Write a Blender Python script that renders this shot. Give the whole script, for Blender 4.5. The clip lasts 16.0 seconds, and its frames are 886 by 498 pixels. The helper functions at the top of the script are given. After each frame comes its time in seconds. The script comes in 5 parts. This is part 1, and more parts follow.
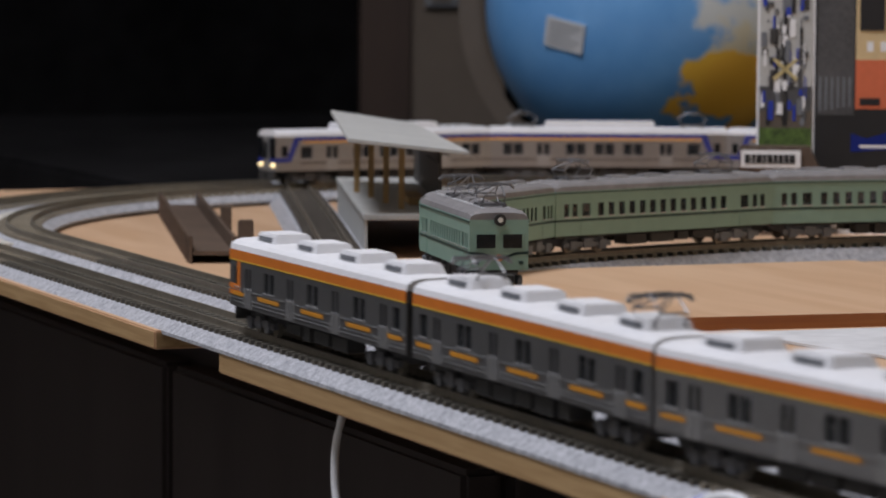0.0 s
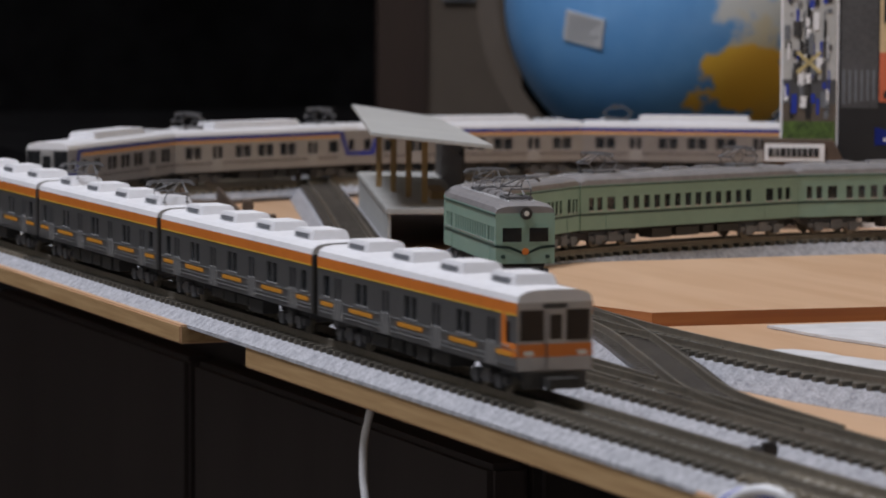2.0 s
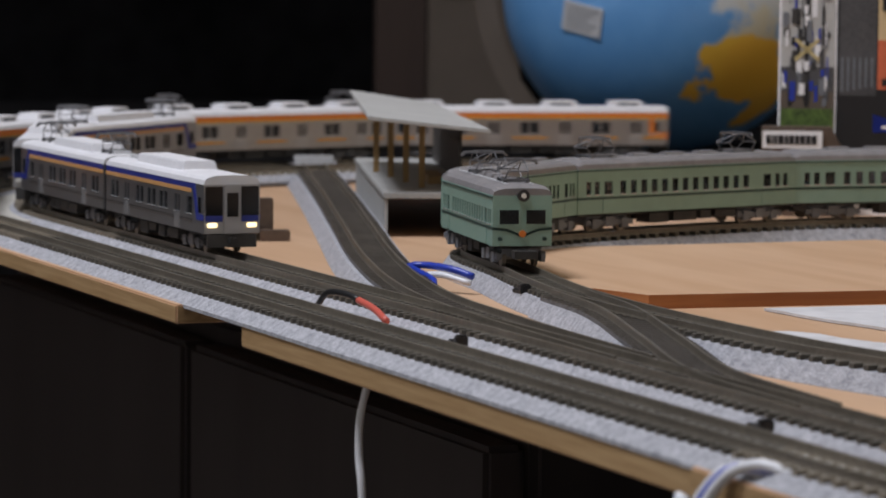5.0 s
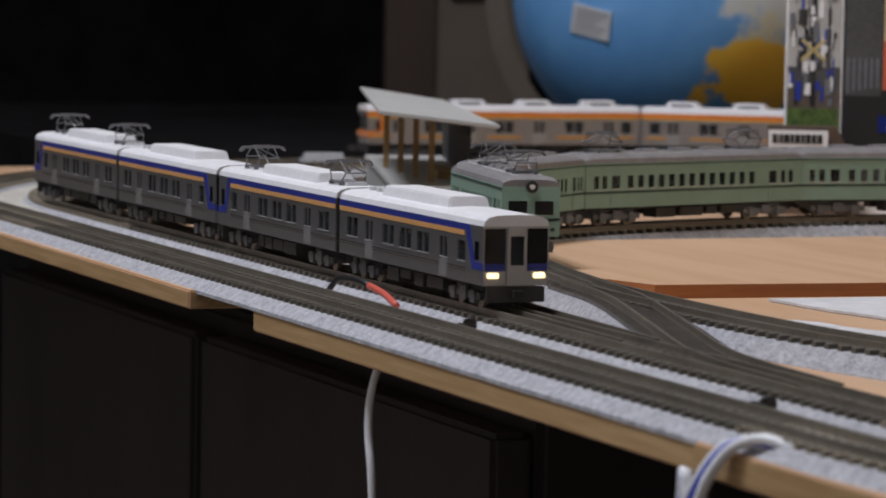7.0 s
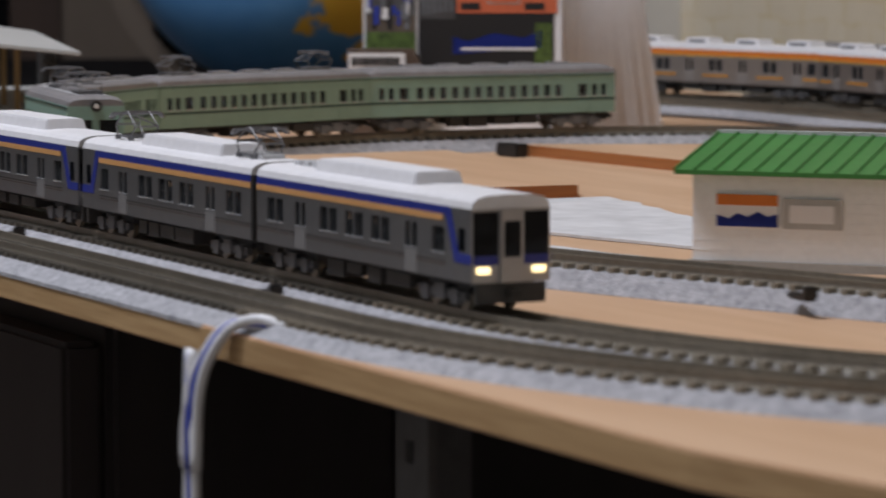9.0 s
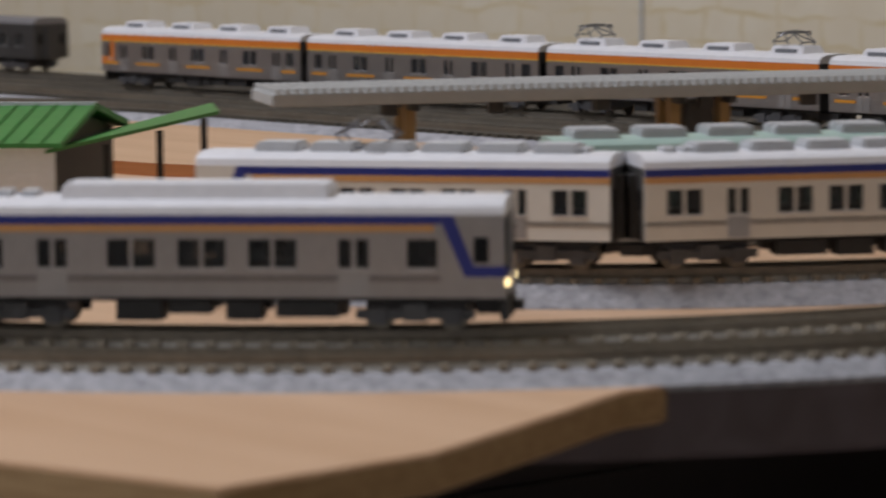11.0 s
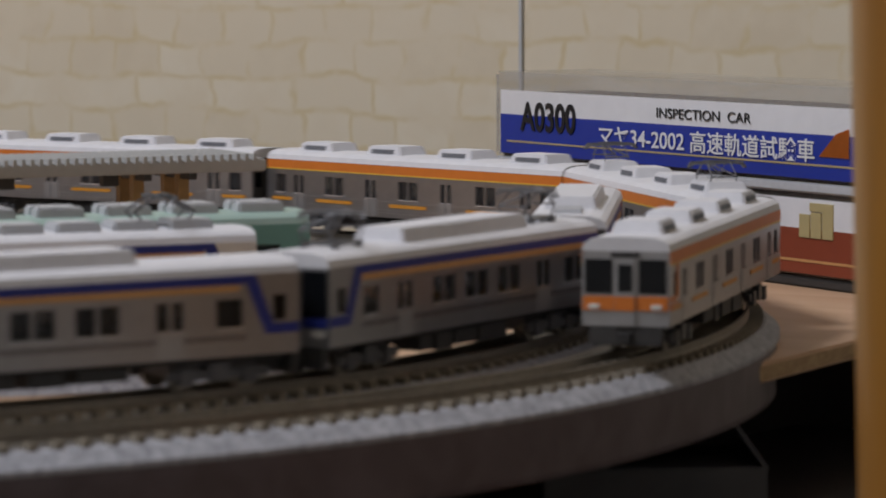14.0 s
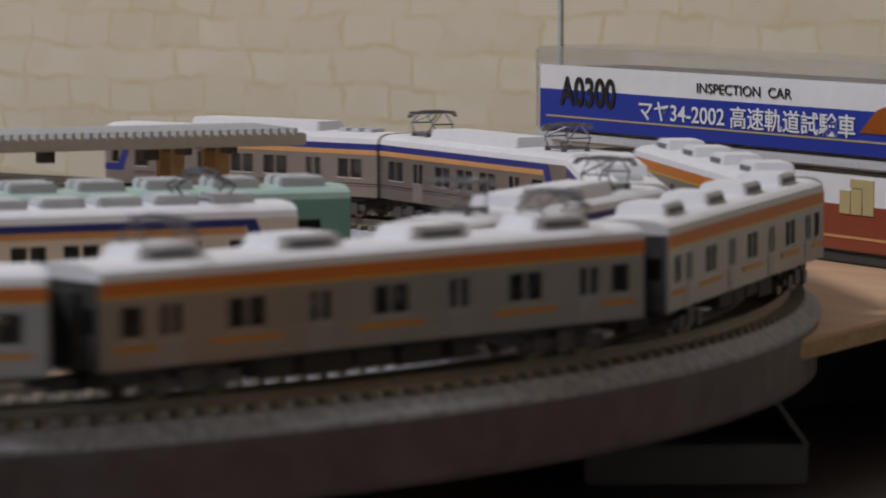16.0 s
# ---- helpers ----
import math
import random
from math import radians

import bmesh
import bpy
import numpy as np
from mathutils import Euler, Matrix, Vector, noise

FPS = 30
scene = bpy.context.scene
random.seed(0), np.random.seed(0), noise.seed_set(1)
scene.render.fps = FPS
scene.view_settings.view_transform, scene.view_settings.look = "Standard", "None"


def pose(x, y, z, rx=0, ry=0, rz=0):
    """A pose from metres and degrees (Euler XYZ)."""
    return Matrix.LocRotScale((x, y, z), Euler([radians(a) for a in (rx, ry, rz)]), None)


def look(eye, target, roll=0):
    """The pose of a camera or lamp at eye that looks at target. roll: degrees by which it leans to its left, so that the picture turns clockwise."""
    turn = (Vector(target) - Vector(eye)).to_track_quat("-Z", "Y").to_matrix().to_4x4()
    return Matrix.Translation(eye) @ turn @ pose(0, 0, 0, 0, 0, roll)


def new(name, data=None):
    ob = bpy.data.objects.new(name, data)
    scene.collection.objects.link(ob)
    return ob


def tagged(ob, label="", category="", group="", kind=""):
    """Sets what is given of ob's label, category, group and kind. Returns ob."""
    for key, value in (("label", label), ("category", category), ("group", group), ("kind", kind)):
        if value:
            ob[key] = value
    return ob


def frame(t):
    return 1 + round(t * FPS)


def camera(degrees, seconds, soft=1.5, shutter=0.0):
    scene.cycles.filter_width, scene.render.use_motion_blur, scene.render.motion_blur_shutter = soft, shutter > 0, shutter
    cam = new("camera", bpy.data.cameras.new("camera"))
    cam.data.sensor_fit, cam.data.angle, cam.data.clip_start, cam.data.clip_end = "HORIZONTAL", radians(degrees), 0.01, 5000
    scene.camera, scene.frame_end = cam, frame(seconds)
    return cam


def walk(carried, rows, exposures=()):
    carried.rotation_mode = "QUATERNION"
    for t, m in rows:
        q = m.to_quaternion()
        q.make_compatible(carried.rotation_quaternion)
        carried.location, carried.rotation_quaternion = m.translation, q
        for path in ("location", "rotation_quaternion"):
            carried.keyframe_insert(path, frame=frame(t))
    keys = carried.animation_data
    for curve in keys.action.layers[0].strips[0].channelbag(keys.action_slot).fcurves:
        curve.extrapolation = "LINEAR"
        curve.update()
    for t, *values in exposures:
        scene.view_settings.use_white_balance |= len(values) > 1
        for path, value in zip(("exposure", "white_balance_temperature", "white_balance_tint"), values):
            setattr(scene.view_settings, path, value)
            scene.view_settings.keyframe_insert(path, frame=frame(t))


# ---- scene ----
cam = camera(14.37, 16.0, soft=1.8, shutter=0.4)
cam.data.dof.use_dof = True
cam.data.dof.focus_distance = 1.02
cam.data.dof.aperture_fstop = 38
CAMERA_ROWS = [
    (0.0, pose(0.8385, -0.3147, 0.1088, 85.363, -0.392, 68.195)),
    (0.5, pose(0.8363, -0.3158, 0.1069, 85.409, -0.342, 68.156)),
    (1.0, pose(0.8343, -0.3154, 0.1062, 85.382, -0.240, 68.250)),
    (1.5, pose(0.8347, -0.3162, 0.1065, 85.334, -0.157, 68.355)),
    (2.0, pose(0.8317, -0.3167, 0.1073, 85.312, -0.285, 68.376)),
    (2.5, pose(0.8313, -0.3165, 0.1064, 85.354, -0.300, 68.448)),
    (3.0, pose(0.8307, -0.3155, 0.1066, 85.331, -0.289, 68.489)),
    (3.5, pose(0.8313, -0.3138, 0.1060, 85.283, -0.165, 68.527)),
    (4.0, pose(0.8314, -0.3146, 0.1058, 85.269, -0.309, 68.513)),
    (4.2, pose(0.8304, -0.3143, 0.1054, 85.265, -0.346, 68.501)),
    (6.3, pose(0.8311, -0.3198, 0.0985, 85.330, -1.024, 68.340)),
    (6.5, pose(0.8311, -0.3198, 0.0985, 85.315, -1.024, 68.610)),
    (7.0, pose(0.8448, -0.3224, 0.0964, 85.484, -0.993, 68.502)),
    (7.5, pose(0.8587, -0.3178, 0.0947, 85.503, -1.170, 67.598)),
    (8.0, pose(0.8679, -0.3134, 0.0940, 85.354, -0.796, 66.256)),
    (8.5, pose(0.8903, -0.3113, 0.0917, 85.105, -0.377, 64.659)),
    (9.0, pose(0.9105, -0.3119, 0.0901, 84.673, -0.039, 63.118)),
    (9.5, pose(0.9291, -0.3090, 0.0918, 84.579, -0.091, 60.866)),
    (9.7, pose(0.9317, -0.3027, 0.0902, 84.303, 0.014, 59.874)),
    (9.8, pose(0.9335, -0.3008, 0.0907, 84.255, 0.159, 58.570)),
    (9.9, pose(0.9424, -0.3020, 0.0916, 84.225, 0.235, 57.776)),
    (10.0, pose(0.9356, -0.2984, 0.0906, 84.244, 0.282, 56.633)),
    (10.2, pose(0.9383, -0.2968, 0.0907, 84.206, 0.438, 54.973)),
    (12.3, pose(0.9459, -0.3104, 0.0923, 84.789, 0.049, 40.005)),
    (12.5, pose(0.9495, -0.3068, 0.0900, 84.958, -0.030, 38.857)),
    (13.0, pose(0.9395, -0.2883, 0.0901, 84.857, 0.110, 37.185)),
    (13.3, pose(0.9357, -0.2828, 0.0905, 85.432, 0.399, 36.748)),
    (13.5, pose(0.9325, -0.2803, 0.0891, 85.590, 0.323, 36.715)),
    (14.0, pose(0.9304, -0.2772, 0.0880, 85.474, 0.178, 36.691)),
    (14.5, pose(0.9278, -0.2776, 0.0880, 85.271, 0.253, 36.795)),
    (15.0, pose(0.9318, -0.2775, 0.0877, 85.062, 0.360, 37.017)),
    (15.5, pose(0.9311, -0.2776, 0.0861, 85.088, 0.428, 37.033)),
    (16.0, pose(0.9287, -0.2774, 0.0890, 84.999, -0.004, 37.266)),
]
walk(cam, CAMERA_ROWS)

# ---- light: one ceiling lamp over the layout, a dim room ----
world = bpy.data.worlds.new("room_air")
world.use_nodes = True
world.node_tree.nodes["Background"].inputs[0].default_value = (0.75, 0.82, 1.0, 1)
world.node_tree.nodes["Background"].inputs[1].default_value = 0.06
scene.world = world


def area_lamp(name, at, target, size, watts, colour):
    data = bpy.data.lights.new(name, "AREA")
    data.shape, data.size, data.energy, data.color = "DISK", size, watts, colour
    ob = new(name, data)
    ob.matrix_world = look(at, target)
    return ob


area_lamp("ceiling_lamp_light", (-0.13, -0.50, 1.58), (-0.13, -0.50, 0.0), 0.60, 29, (0.90, 0.915, 1.0))
scene.view_settings.exposure = 0.0

# ---- materials ----


def shader(name):
    mat = bpy.data.materials.new(name)
    mat.use_nodes = True
    return mat, mat.node_tree.nodes, mat.node_tree.links, mat.node_tree.nodes["Principled BSDF"]


def surface(name, colour, rough=0.5, metal=0.0, vary=0.15, scale=300.0, bump=0.0, second=None, coarse=40.0, emit=0.0, spread=0.0):
    """A surface with grain and broader wear, both in metres of the object."""
    mat, nodes, links, b = shader(name)
    tex = nodes.new("ShaderNodeTexCoord")
    fine = nodes.new("ShaderNodeTexNoise")
    fine.inputs["Scale"].default_value, fine.inputs["Detail"].default_value = scale, 4
    broad = nodes.new("ShaderNodeTexNoise")
    broad.inputs["Scale"].default_value, broad.inputs["Detail"].default_value = coarse, 3
    links.new(tex.outputs["Object"], fine.inputs["Vector"])
    links.new(tex.outputs["Object"], broad.inputs["Vector"])
    mix = nodes.new("ShaderNodeMath")
    mix.operation = "ADD"
    links.new(fine.outputs["Fac"], mix.inputs[0])
    links.new(broad.outputs["Fac"], mix.inputs[1])
    ramp = nodes.new("ShaderNodeValToRGB")
    dark = second or [c * (1 - vary) for c in colour]
    light = [min(1, c * (1 + vary * 0.6)) for c in colour]
    ramp.color_ramp.elements[0].position, ramp.color_ramp.elements[1].position = 0.36 + spread, 0.64 - spread
    ramp.color_ramp.elements[0].color, ramp.color_ramp.elements[1].color = (*dark, 1), (*light, 1)
    half = nodes.new("ShaderNodeMath")
    half.operation = "MULTIPLY"
    half.inputs[1].default_value = 0.5
    links.new(mix.outputs[0], half.inputs[0])
    links.new(half.outputs[0], ramp.inputs[0])
    links.new(ramp.outputs[0], b.inputs["Base Color"])
    b.inputs["Roughness"].default_value, b.inputs["Metallic"].default_value = rough, metal
    if bump:
        bp = nodes.new("ShaderNodeBump")
        bp.inputs["Strength"].default_value, bp.inputs["Distance"].default_value = bump, 0.0006
        links.new(fine.outputs["Fac"], bp.inputs["Height"])
        links.new(bp.outputs[0], b.inputs["Normal"])
    if emit:
        b.inputs["Emission Color"].default_value = (*colour, 1)
        b.inputs["Emission Strength"].default_value = emit
    return mat


def wood(name, colour, streak, scale=(18, 300, 300), rough=0.55):
    mat, nodes, links, b = shader(name)
    tex = nodes.new("ShaderNodeTexCoord")
    mp = nodes.new("ShaderNodeMapping")
    mp.inputs["Scale"].default_value = scale
    links.new(tex.outputs["Object"], mp.inputs[0])
    n = nodes.new("ShaderNodeTexNoise")
    n.inputs["Scale"].default_value, n.inputs["Detail"].default_value, n.inputs["Distortion"].default_value = 1.0, 6, 0.6
    links.new(mp.outputs[0], n.inputs["Vector"])
    m = nodes.new("ShaderNodeTexNoise")
    m.inputs["Scale"].default_value = 9
    links.new(tex.outputs["Object"], m.inputs["Vector"])
    add = nodes.new("ShaderNodeMath")
    add.operation = "MULTIPLY_ADD"
    add.inputs[1].default_value = 0.4
    links.new(m.outputs["Fac"], add.inputs[0])
    links.new(n.outputs["Fac"], add.inputs[2])
    ramp = nodes.new("ShaderNodeValToRGB")
    ramp.color_ramp.elements[0].position, ramp.color_ramp.elements[1].position = 0.5, 0.95
    ramp.color_ramp.elements[0].color, ramp.color_ramp.elements[1].color = (*streak, 1), (*colour, 1)
    links.new(add.outputs[0], ramp.inputs[0])
    links.new(ramp.outputs[0], b.inputs["Base Color"])
    b.inputs["Roughness"].default_value = rough
    return mat


def pane_glass(name, tint, alpha):
    """Thin tinted glazing: part clear, part glossy."""
    mat, nodes, links, b = shader(name)
    b.inputs["Base Color"].default_value = (*tint, 1)
    b.inputs["Roughness"].default_value = 0.08
    b.inputs["Specular IOR Level"].default_value = 0.3
    clear = nodes.new("ShaderNodeBsdfTransparent")
    mix = nodes.new("ShaderNodeMixShader")
    mix.inputs[0].default_value = alpha
    links.new(clear.outputs[0], mix.inputs[1])
    links.new(b.outputs[0], mix.inputs[2])
    links.new(mix.outputs[0], nodes["Material Output"].inputs[0])
    return mat


def glow(name, colour, strength):
    mat, nodes, links, b = shader(name)
    b.inputs["Base Color"].default_value = (*colour, 1)
    b.inputs["Emission Color"].default_value = (*colour, 1)
    b.inputs["Emission Strength"].default_value = strength
    return mat


M = {
    "ballast": surface("ballast_grey", (0.47, 0.475, 0.51), 0.9, 0, 0.2, 1500, 0.9, (0.26, 0.265, 0.295), 420),
    "sleeper": surface("sleeper_brown", (0.105, 0.094, 0.076), 0.7, 0, 0.3, 900, 0.2),
    "sleeper_pale": surface("sleeper_concrete", (0.24, 0.205, 0.155), 0.8, 0, 0.25, 900, 0.2),
    "ballast_dark": surface("dark_grey_ballast", (0.13, 0.125, 0.125), 0.9, 0, 0.25, 1300, 0.8, (0.075, 0.072, 0.072), 300),
    "sleeper_dark": surface("sleeper_dark_brown", (0.10, 0.085, 0.07), 0.75, 0, 0.3, 900, 0.2),
    "teal_roof": surface("pale_teal_roof", (0.36, 0.49, 0.44), 0.5, 0, 0.08, 250),
    "bed_dark": surface("stained_ballast_bed", (0.34, 0.33, 0.30), 0.8, 0, 0.25, 1100, 0.5, (0.13, 0.125, 0.11), 240),
    "bed_grey": surface("grey_curve_bed", (0.56, 0.54, 0.49), 0.6, 0, 0.2, 900, 0.3, (0.43, 0.41, 0.37), 120),
    "rail": surface("weathered_rail", (0.21, 0.185, 0.15), 0.42, 0.5, 0.25, 600),
    "plywood": wood("pale_plywood", (0.63, 0.42, 0.27), (0.53, 0.33, 0.195), (7, 60, 60)),
    "ply_edge": wood("plywood_edge", (0.52, 0.35, 0.18), (0.36, 0.22, 0.10), (30, 300, 700)),
    "ply_cut": wood("orange_plywood_edge", (0.42, 0.17, 0.055), (0.30, 0.10, 0.03), (20, 20, 500)),
    "apron": wood("dark_apron_wood", (0.150, 0.122, 0.135), (0.10, 0.075, 0.080), (9, 90, 90)),
    "silver": surface("silver_paint", (0.42, 0.42, 0.43), 0.38, 0.70, 0.06, 500, 0, None, 60),
    "steel_side": surface("stainless_body", (0.39, 0.39, 0.405), 0.34, 0.88, 0.07, 500, 0, None, 60),
    "white_roof": surface("white_roof_paint", (0.72, 0.72, 0.75), 0.6, 0, 0.06, 400),
    "ac_grey": surface("cooler_grey", (0.55, 0.56, 0.58), 0.6, 0, 0.08, 500),
    "ac_dark": surface("grille_grey", (0.16, 0.17, 0.19), 0.7, 0, 0.2, 900),
    "roof_grey": surface("roof_grey_paint", (0.22, 0.21, 0.215), 0.7, 0, 0.15, 400, 0, None, 60),
    "orange": surface("orange_band", (0.66, 0.19, 0.028), 0.45, 0, 0.08, 300),
    "yellow": surface("yellow_line", (0.75, 0.46, 0.06), 0.45, 0, 0.05, 300),
    "blue": surface("blue_band", (0.022, 0.035, 0.24), 0.4, 0, 0.08, 300),
    "peach": surface("pale_orange_band", (0.62, 0.33, 0.13), 0.45, 0, 0.08, 300),
    "cream": surface("ivory_body", (0.74, 0.71, 0.65), 0.42, 0, 0.05, 300),
    "green": surface("light_green_body", (0.235, 0.37, 0.31), 0.38, 0, 0.07, 260, 0, None, 50),
    "dgreen": surface("dark_green_line", (0.02, 0.055, 0.05), 0.4, 0, 0.1, 300),
    "teal": surface("teal_body", (0.17, 0.36, 0.31), 0.5, 0, 0.06, 300),
    "under": surface("underframe_black", (0.028, 0.027, 0.027), 0.65, 0, 0.3, 700),
    "bogie": surface("bogie_grey", (0.085, 0.085, 0.09), 0.5, 0.2, 0.3, 800),
    "pan": surface("pantograph_grey", (0.17, 0.17, 0.18), 0.4, 0.5, 0.2, 800),
    "black": surface("black_plastic", (0.012, 0.012, 0.013), 0.45, 0, 0.3, 500),
    # bright tone of the painted glints under car windows
    "glint": surface("glint_white", (0.78, 0.78, 0.80), 0.22, 0.6, 0.05, 400),
    "amber_dash": surface("amber_dash", (0.62, 0.27, 0.03), 0.45, 0, 0.08, 300),
    "interior": surface("seat_tan", (0.30, 0.27, 0.23), 0.8, 0, 0.2, 300),
    "bush": surface("dull_green_print", (0.10, 0.16, 0.035), 0.5, 0, 0.4, 900, 0, (0.03, 0.05, 0.015), 300),
    "glass": pane_glass("tinted_glass", (0.035, 0.038, 0.042), 0.50),
    "glass_dark": pane_glass("black_glass", (0.008, 0.009, 0.011), 0.93),
    "lamp": glow("headlamp_glow", (1.0, 0.80, 0.45), 1.9),
    "lamp_off": surface("lamp_lens", (0.75, 0.74, 0.70), 0.15, 0, 0.05, 300),
    "tail": glow("tail_lamp_glow", (1.0, 0.25, 0.08), 2.0),
    "wall_white": surface("station_white", (0.86, 0.885, 0.91), 0.6, 0, 0.06, 500, 0, None, 60),
    "roof_green": surface("green_metal_roof", (0.045, 0.20, 0.04), 0.45, 0, 0.12, 300, 0, None, 50),
    "brown": surface("brown_plastic", (0.11, 0.075, 0.055), 0.55, 0, 0.25, 400, 0.2),
    "post_wood": surface("tan_posts", (0.34, 0.22, 0.09), 0.55, 0, 0.15, 500),
    "concrete": surface("platform_grey", (0.40, 0.40, 0.39), 0.8, 0, 0.12, 700, 0.2),
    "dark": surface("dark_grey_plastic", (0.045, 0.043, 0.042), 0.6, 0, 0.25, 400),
    "slate": surface("grey_roof_sheet", (0.46, 0.46, 0.45), 0.7, 0, 0.08, 400),
    "paper": surface("white_paper", (0.80, 0.80, 0.82), 0.75, 0, 0.04, 200),
    "foam": surface("white_foam_sheet", (0.60, 0.60, 0.62), 0.8, 0, 0.15, 120, 0.3),
    "clear": pane_glass("clear_case_plastic", (0.55, 0.53, 0.50), 0.35),
    "label_blue": surface("label_blue", (0.02, 0.045, 0.36), 0.4, 0, 0.05, 200),
    "label_red": surface("label_brown_red", (0.27, 0.06, 0.03), 0.4, 0, 0.06, 200),
    "gold": surface("gold_line", (0.60, 0.50, 0.25), 0.4, 0.2, 0.05, 200),
    "ink": surface("black_ink", (0.015, 0.015, 0.017), 0.5, 0, 0.1, 200),
    "wire_blue": surface("blue_wire", (0.02, 0.05, 0.42), 0.35, 0, 0.1, 200),
    "wire_white": surface("white_wire", (0.75, 0.76, 0.80), 0.35, 0, 0.05, 200),
    "wire_red": surface("red_wire", (0.60, 0.12, 0.09), 0.35, 0, 0.1, 200),
    "pillar": wood("amber_wood", (0.25, 0.11, 0.016), (0.17, 0.07, 0.010), (60, 60, 6), 0.35),
    # near-black colour carries the deep shade at the room's far end
    "deep_shade": surface("deep_shade_black", (0.013, 0.0125, 0.0135), 0.85, 0, 0.5, 30, 0, None, 4),
    "dark_wood": wood("dark_brown_wood", (0.055, 0.031, 0.021), (0.035, 0.019, 0.013), (60, 60, 5)),
    "cabinet": wood("black_brown_wood", (0.038, 0.032, 0.033), (0.025, 0.021, 0.022), (40, 40, 4), 0.4),
    "cabinet_brown": wood("brown_cabinet_door", (0.055, 0.046, 0.047), (0.038, 0.031, 0.032), (40, 40, 4), 0.45),
    "beige": surface("beige_board", (0.115, 0.090, 0.070), 0.8, 0, 0.08, 60, 0, None, 8),
    # floor tone raised to bounce more light upwards
    "floor": wood("floor_wood", (0.20, 0.165, 0.13), (0.14, 0.11, 0.085), (3, 40, 40)),
    "ceiling": surface("ceiling_white", (0.72, 0.70, 0.66), 0.9, 0, 0.04, 60),
    "steel_post": surface("dark_steel", (0.13, 0.13, 0.135), 0.45, 0.5, 0.2, 200),
}


def wallpaper(name):
    """Cream paper with a printed pattern of uneven blocks."""
    mat, nodes, links, b = shader(name)
    tex = nodes.new("ShaderNodeTexCoord")
    sep = nodes.new("ShaderNodeSeparateXYZ")
    links.new(tex.outputs["Object"], sep.inputs[0])
    wob = nodes.new("ShaderNodeTexNoise")
    wob.inputs["Scale"].default_value, wob.inputs["Detail"].default_value = 34, 3
    links.new(tex.outputs["Object"], wob.inputs["Vector"])
    com = nodes.new("ShaderNodeCombineXYZ")
    for axis, k, out in (("X", 0.022, "X"), ("Z", 0.013, "Y")):
        m = nodes.new("ShaderNodeMath")
        m.operation = "MULTIPLY_ADD"
        m.inputs[1].default_value = k
        links.new(wob.outputs["Fac"], m.inputs[0])
        links.new(sep.outputs[axis], m.inputs[2])
        links.new(m.outputs[0], com.inputs[out])
    brick = nodes.new("ShaderNodeTexBrick")
    brick.offset, brick.squash, brick.squash_frequency, brick.offset_frequency = 0.42, 1.7, 3, 2
    brick.inputs["Scale"].default_value = 1.0
    brick.inputs["Brick Width"].default_value, brick.inputs["Row Height"].default_value = 0.024, 0.0135
    brick.inputs["Mortar Size"].default_value, brick.inputs["Mortar Smooth"].default_value = 0.0020, 1.0
    brick.inputs["Color1"].default_value = (0.80, 0.72, 0.57, 1)
    brick.inputs["Color2"].default_value = (0.71, 0.61, 0.45, 1)
    brick.inputs["Mortar"].default_value = (0.69, 0.57, 0.35, 1)
    links.new(com.outputs[0], brick.inputs["Vector"])
    n2 = nodes.new("ShaderNodeTexNoise")
    n2.inputs["Scale"].default_value, n2.inputs["Detail"].default_value = 70, 3
    links.new(tex.outputs["Object"], n2.inputs["Vector"])
    ramp = nodes.new("ShaderNodeValToRGB")
    ramp.color_ramp.elements[0].position, ramp.color_ramp.elements[1].position = 0.36, 0.66
    links.new(n2.outputs["Fac"], ramp.inputs[0])
    mix = nodes.new("ShaderNodeMix")
    mix.data_type = "RGBA"
    mix.inputs[7].default_value = (0.755, 0.66, 0.50, 1)
    links.new(ramp.outputs[0], mix.inputs[0])
    links.new(brick.outputs["Color"], mix.inputs[6])
    links.new(mix.outputs[2], b.inputs["Base Color"])
    b.inputs["Roughness"].default_value = 0.8
    return mat


M["wallpaper"] = wallpaper("wallpaper_cream")
# no gloss there, so the painted-in shade stays black
M["deep_shade"].node_tree.nodes["Principled BSDF"].inputs["Specular IOR Level"].default_value = 0.05
M["coral"] = surface("coral_print", (0.62, 0.15, 0.07), 0.4, 0, 0.1, 300)
M["cream_print"] = surface("cream_print", (0.66, 0.50, 0.28), 0.4, 0, 0.1, 300)

# ---- building helpers ----


def box(bm, x0, x1, y0, y1, z0, z1, mat=0):
    v = [bm.verts.new((x, y, z)) for z in (z0, z1) for y in (y0, y1) for x in (x0, x1)]
    for f in ((0, 2, 3, 1), (4, 5, 7, 6), (0, 1, 5, 4), (2, 6, 7, 3), (0, 4, 6, 2), (1, 3, 7, 5)):
        bm.faces.new([v[i] for i in f]).material_index = mat
    return v


def slab(bm, outline, z0, z1):
    """A flat piece with any outline (anticlockwise points)."""
    lo = [bm.verts.new((x, y, z0)) for x, y in outline]
    hi = [bm.verts.new((x, y, z1)) for x, y in outline]
    bm.faces.new(hi)
    bm.faces.new(lo[::-1])
    n = len(outline)
    for i in range(n):
        bm.faces.new((lo[i], lo[(i + 1) % n], hi[(i + 1) % n], hi[i]))


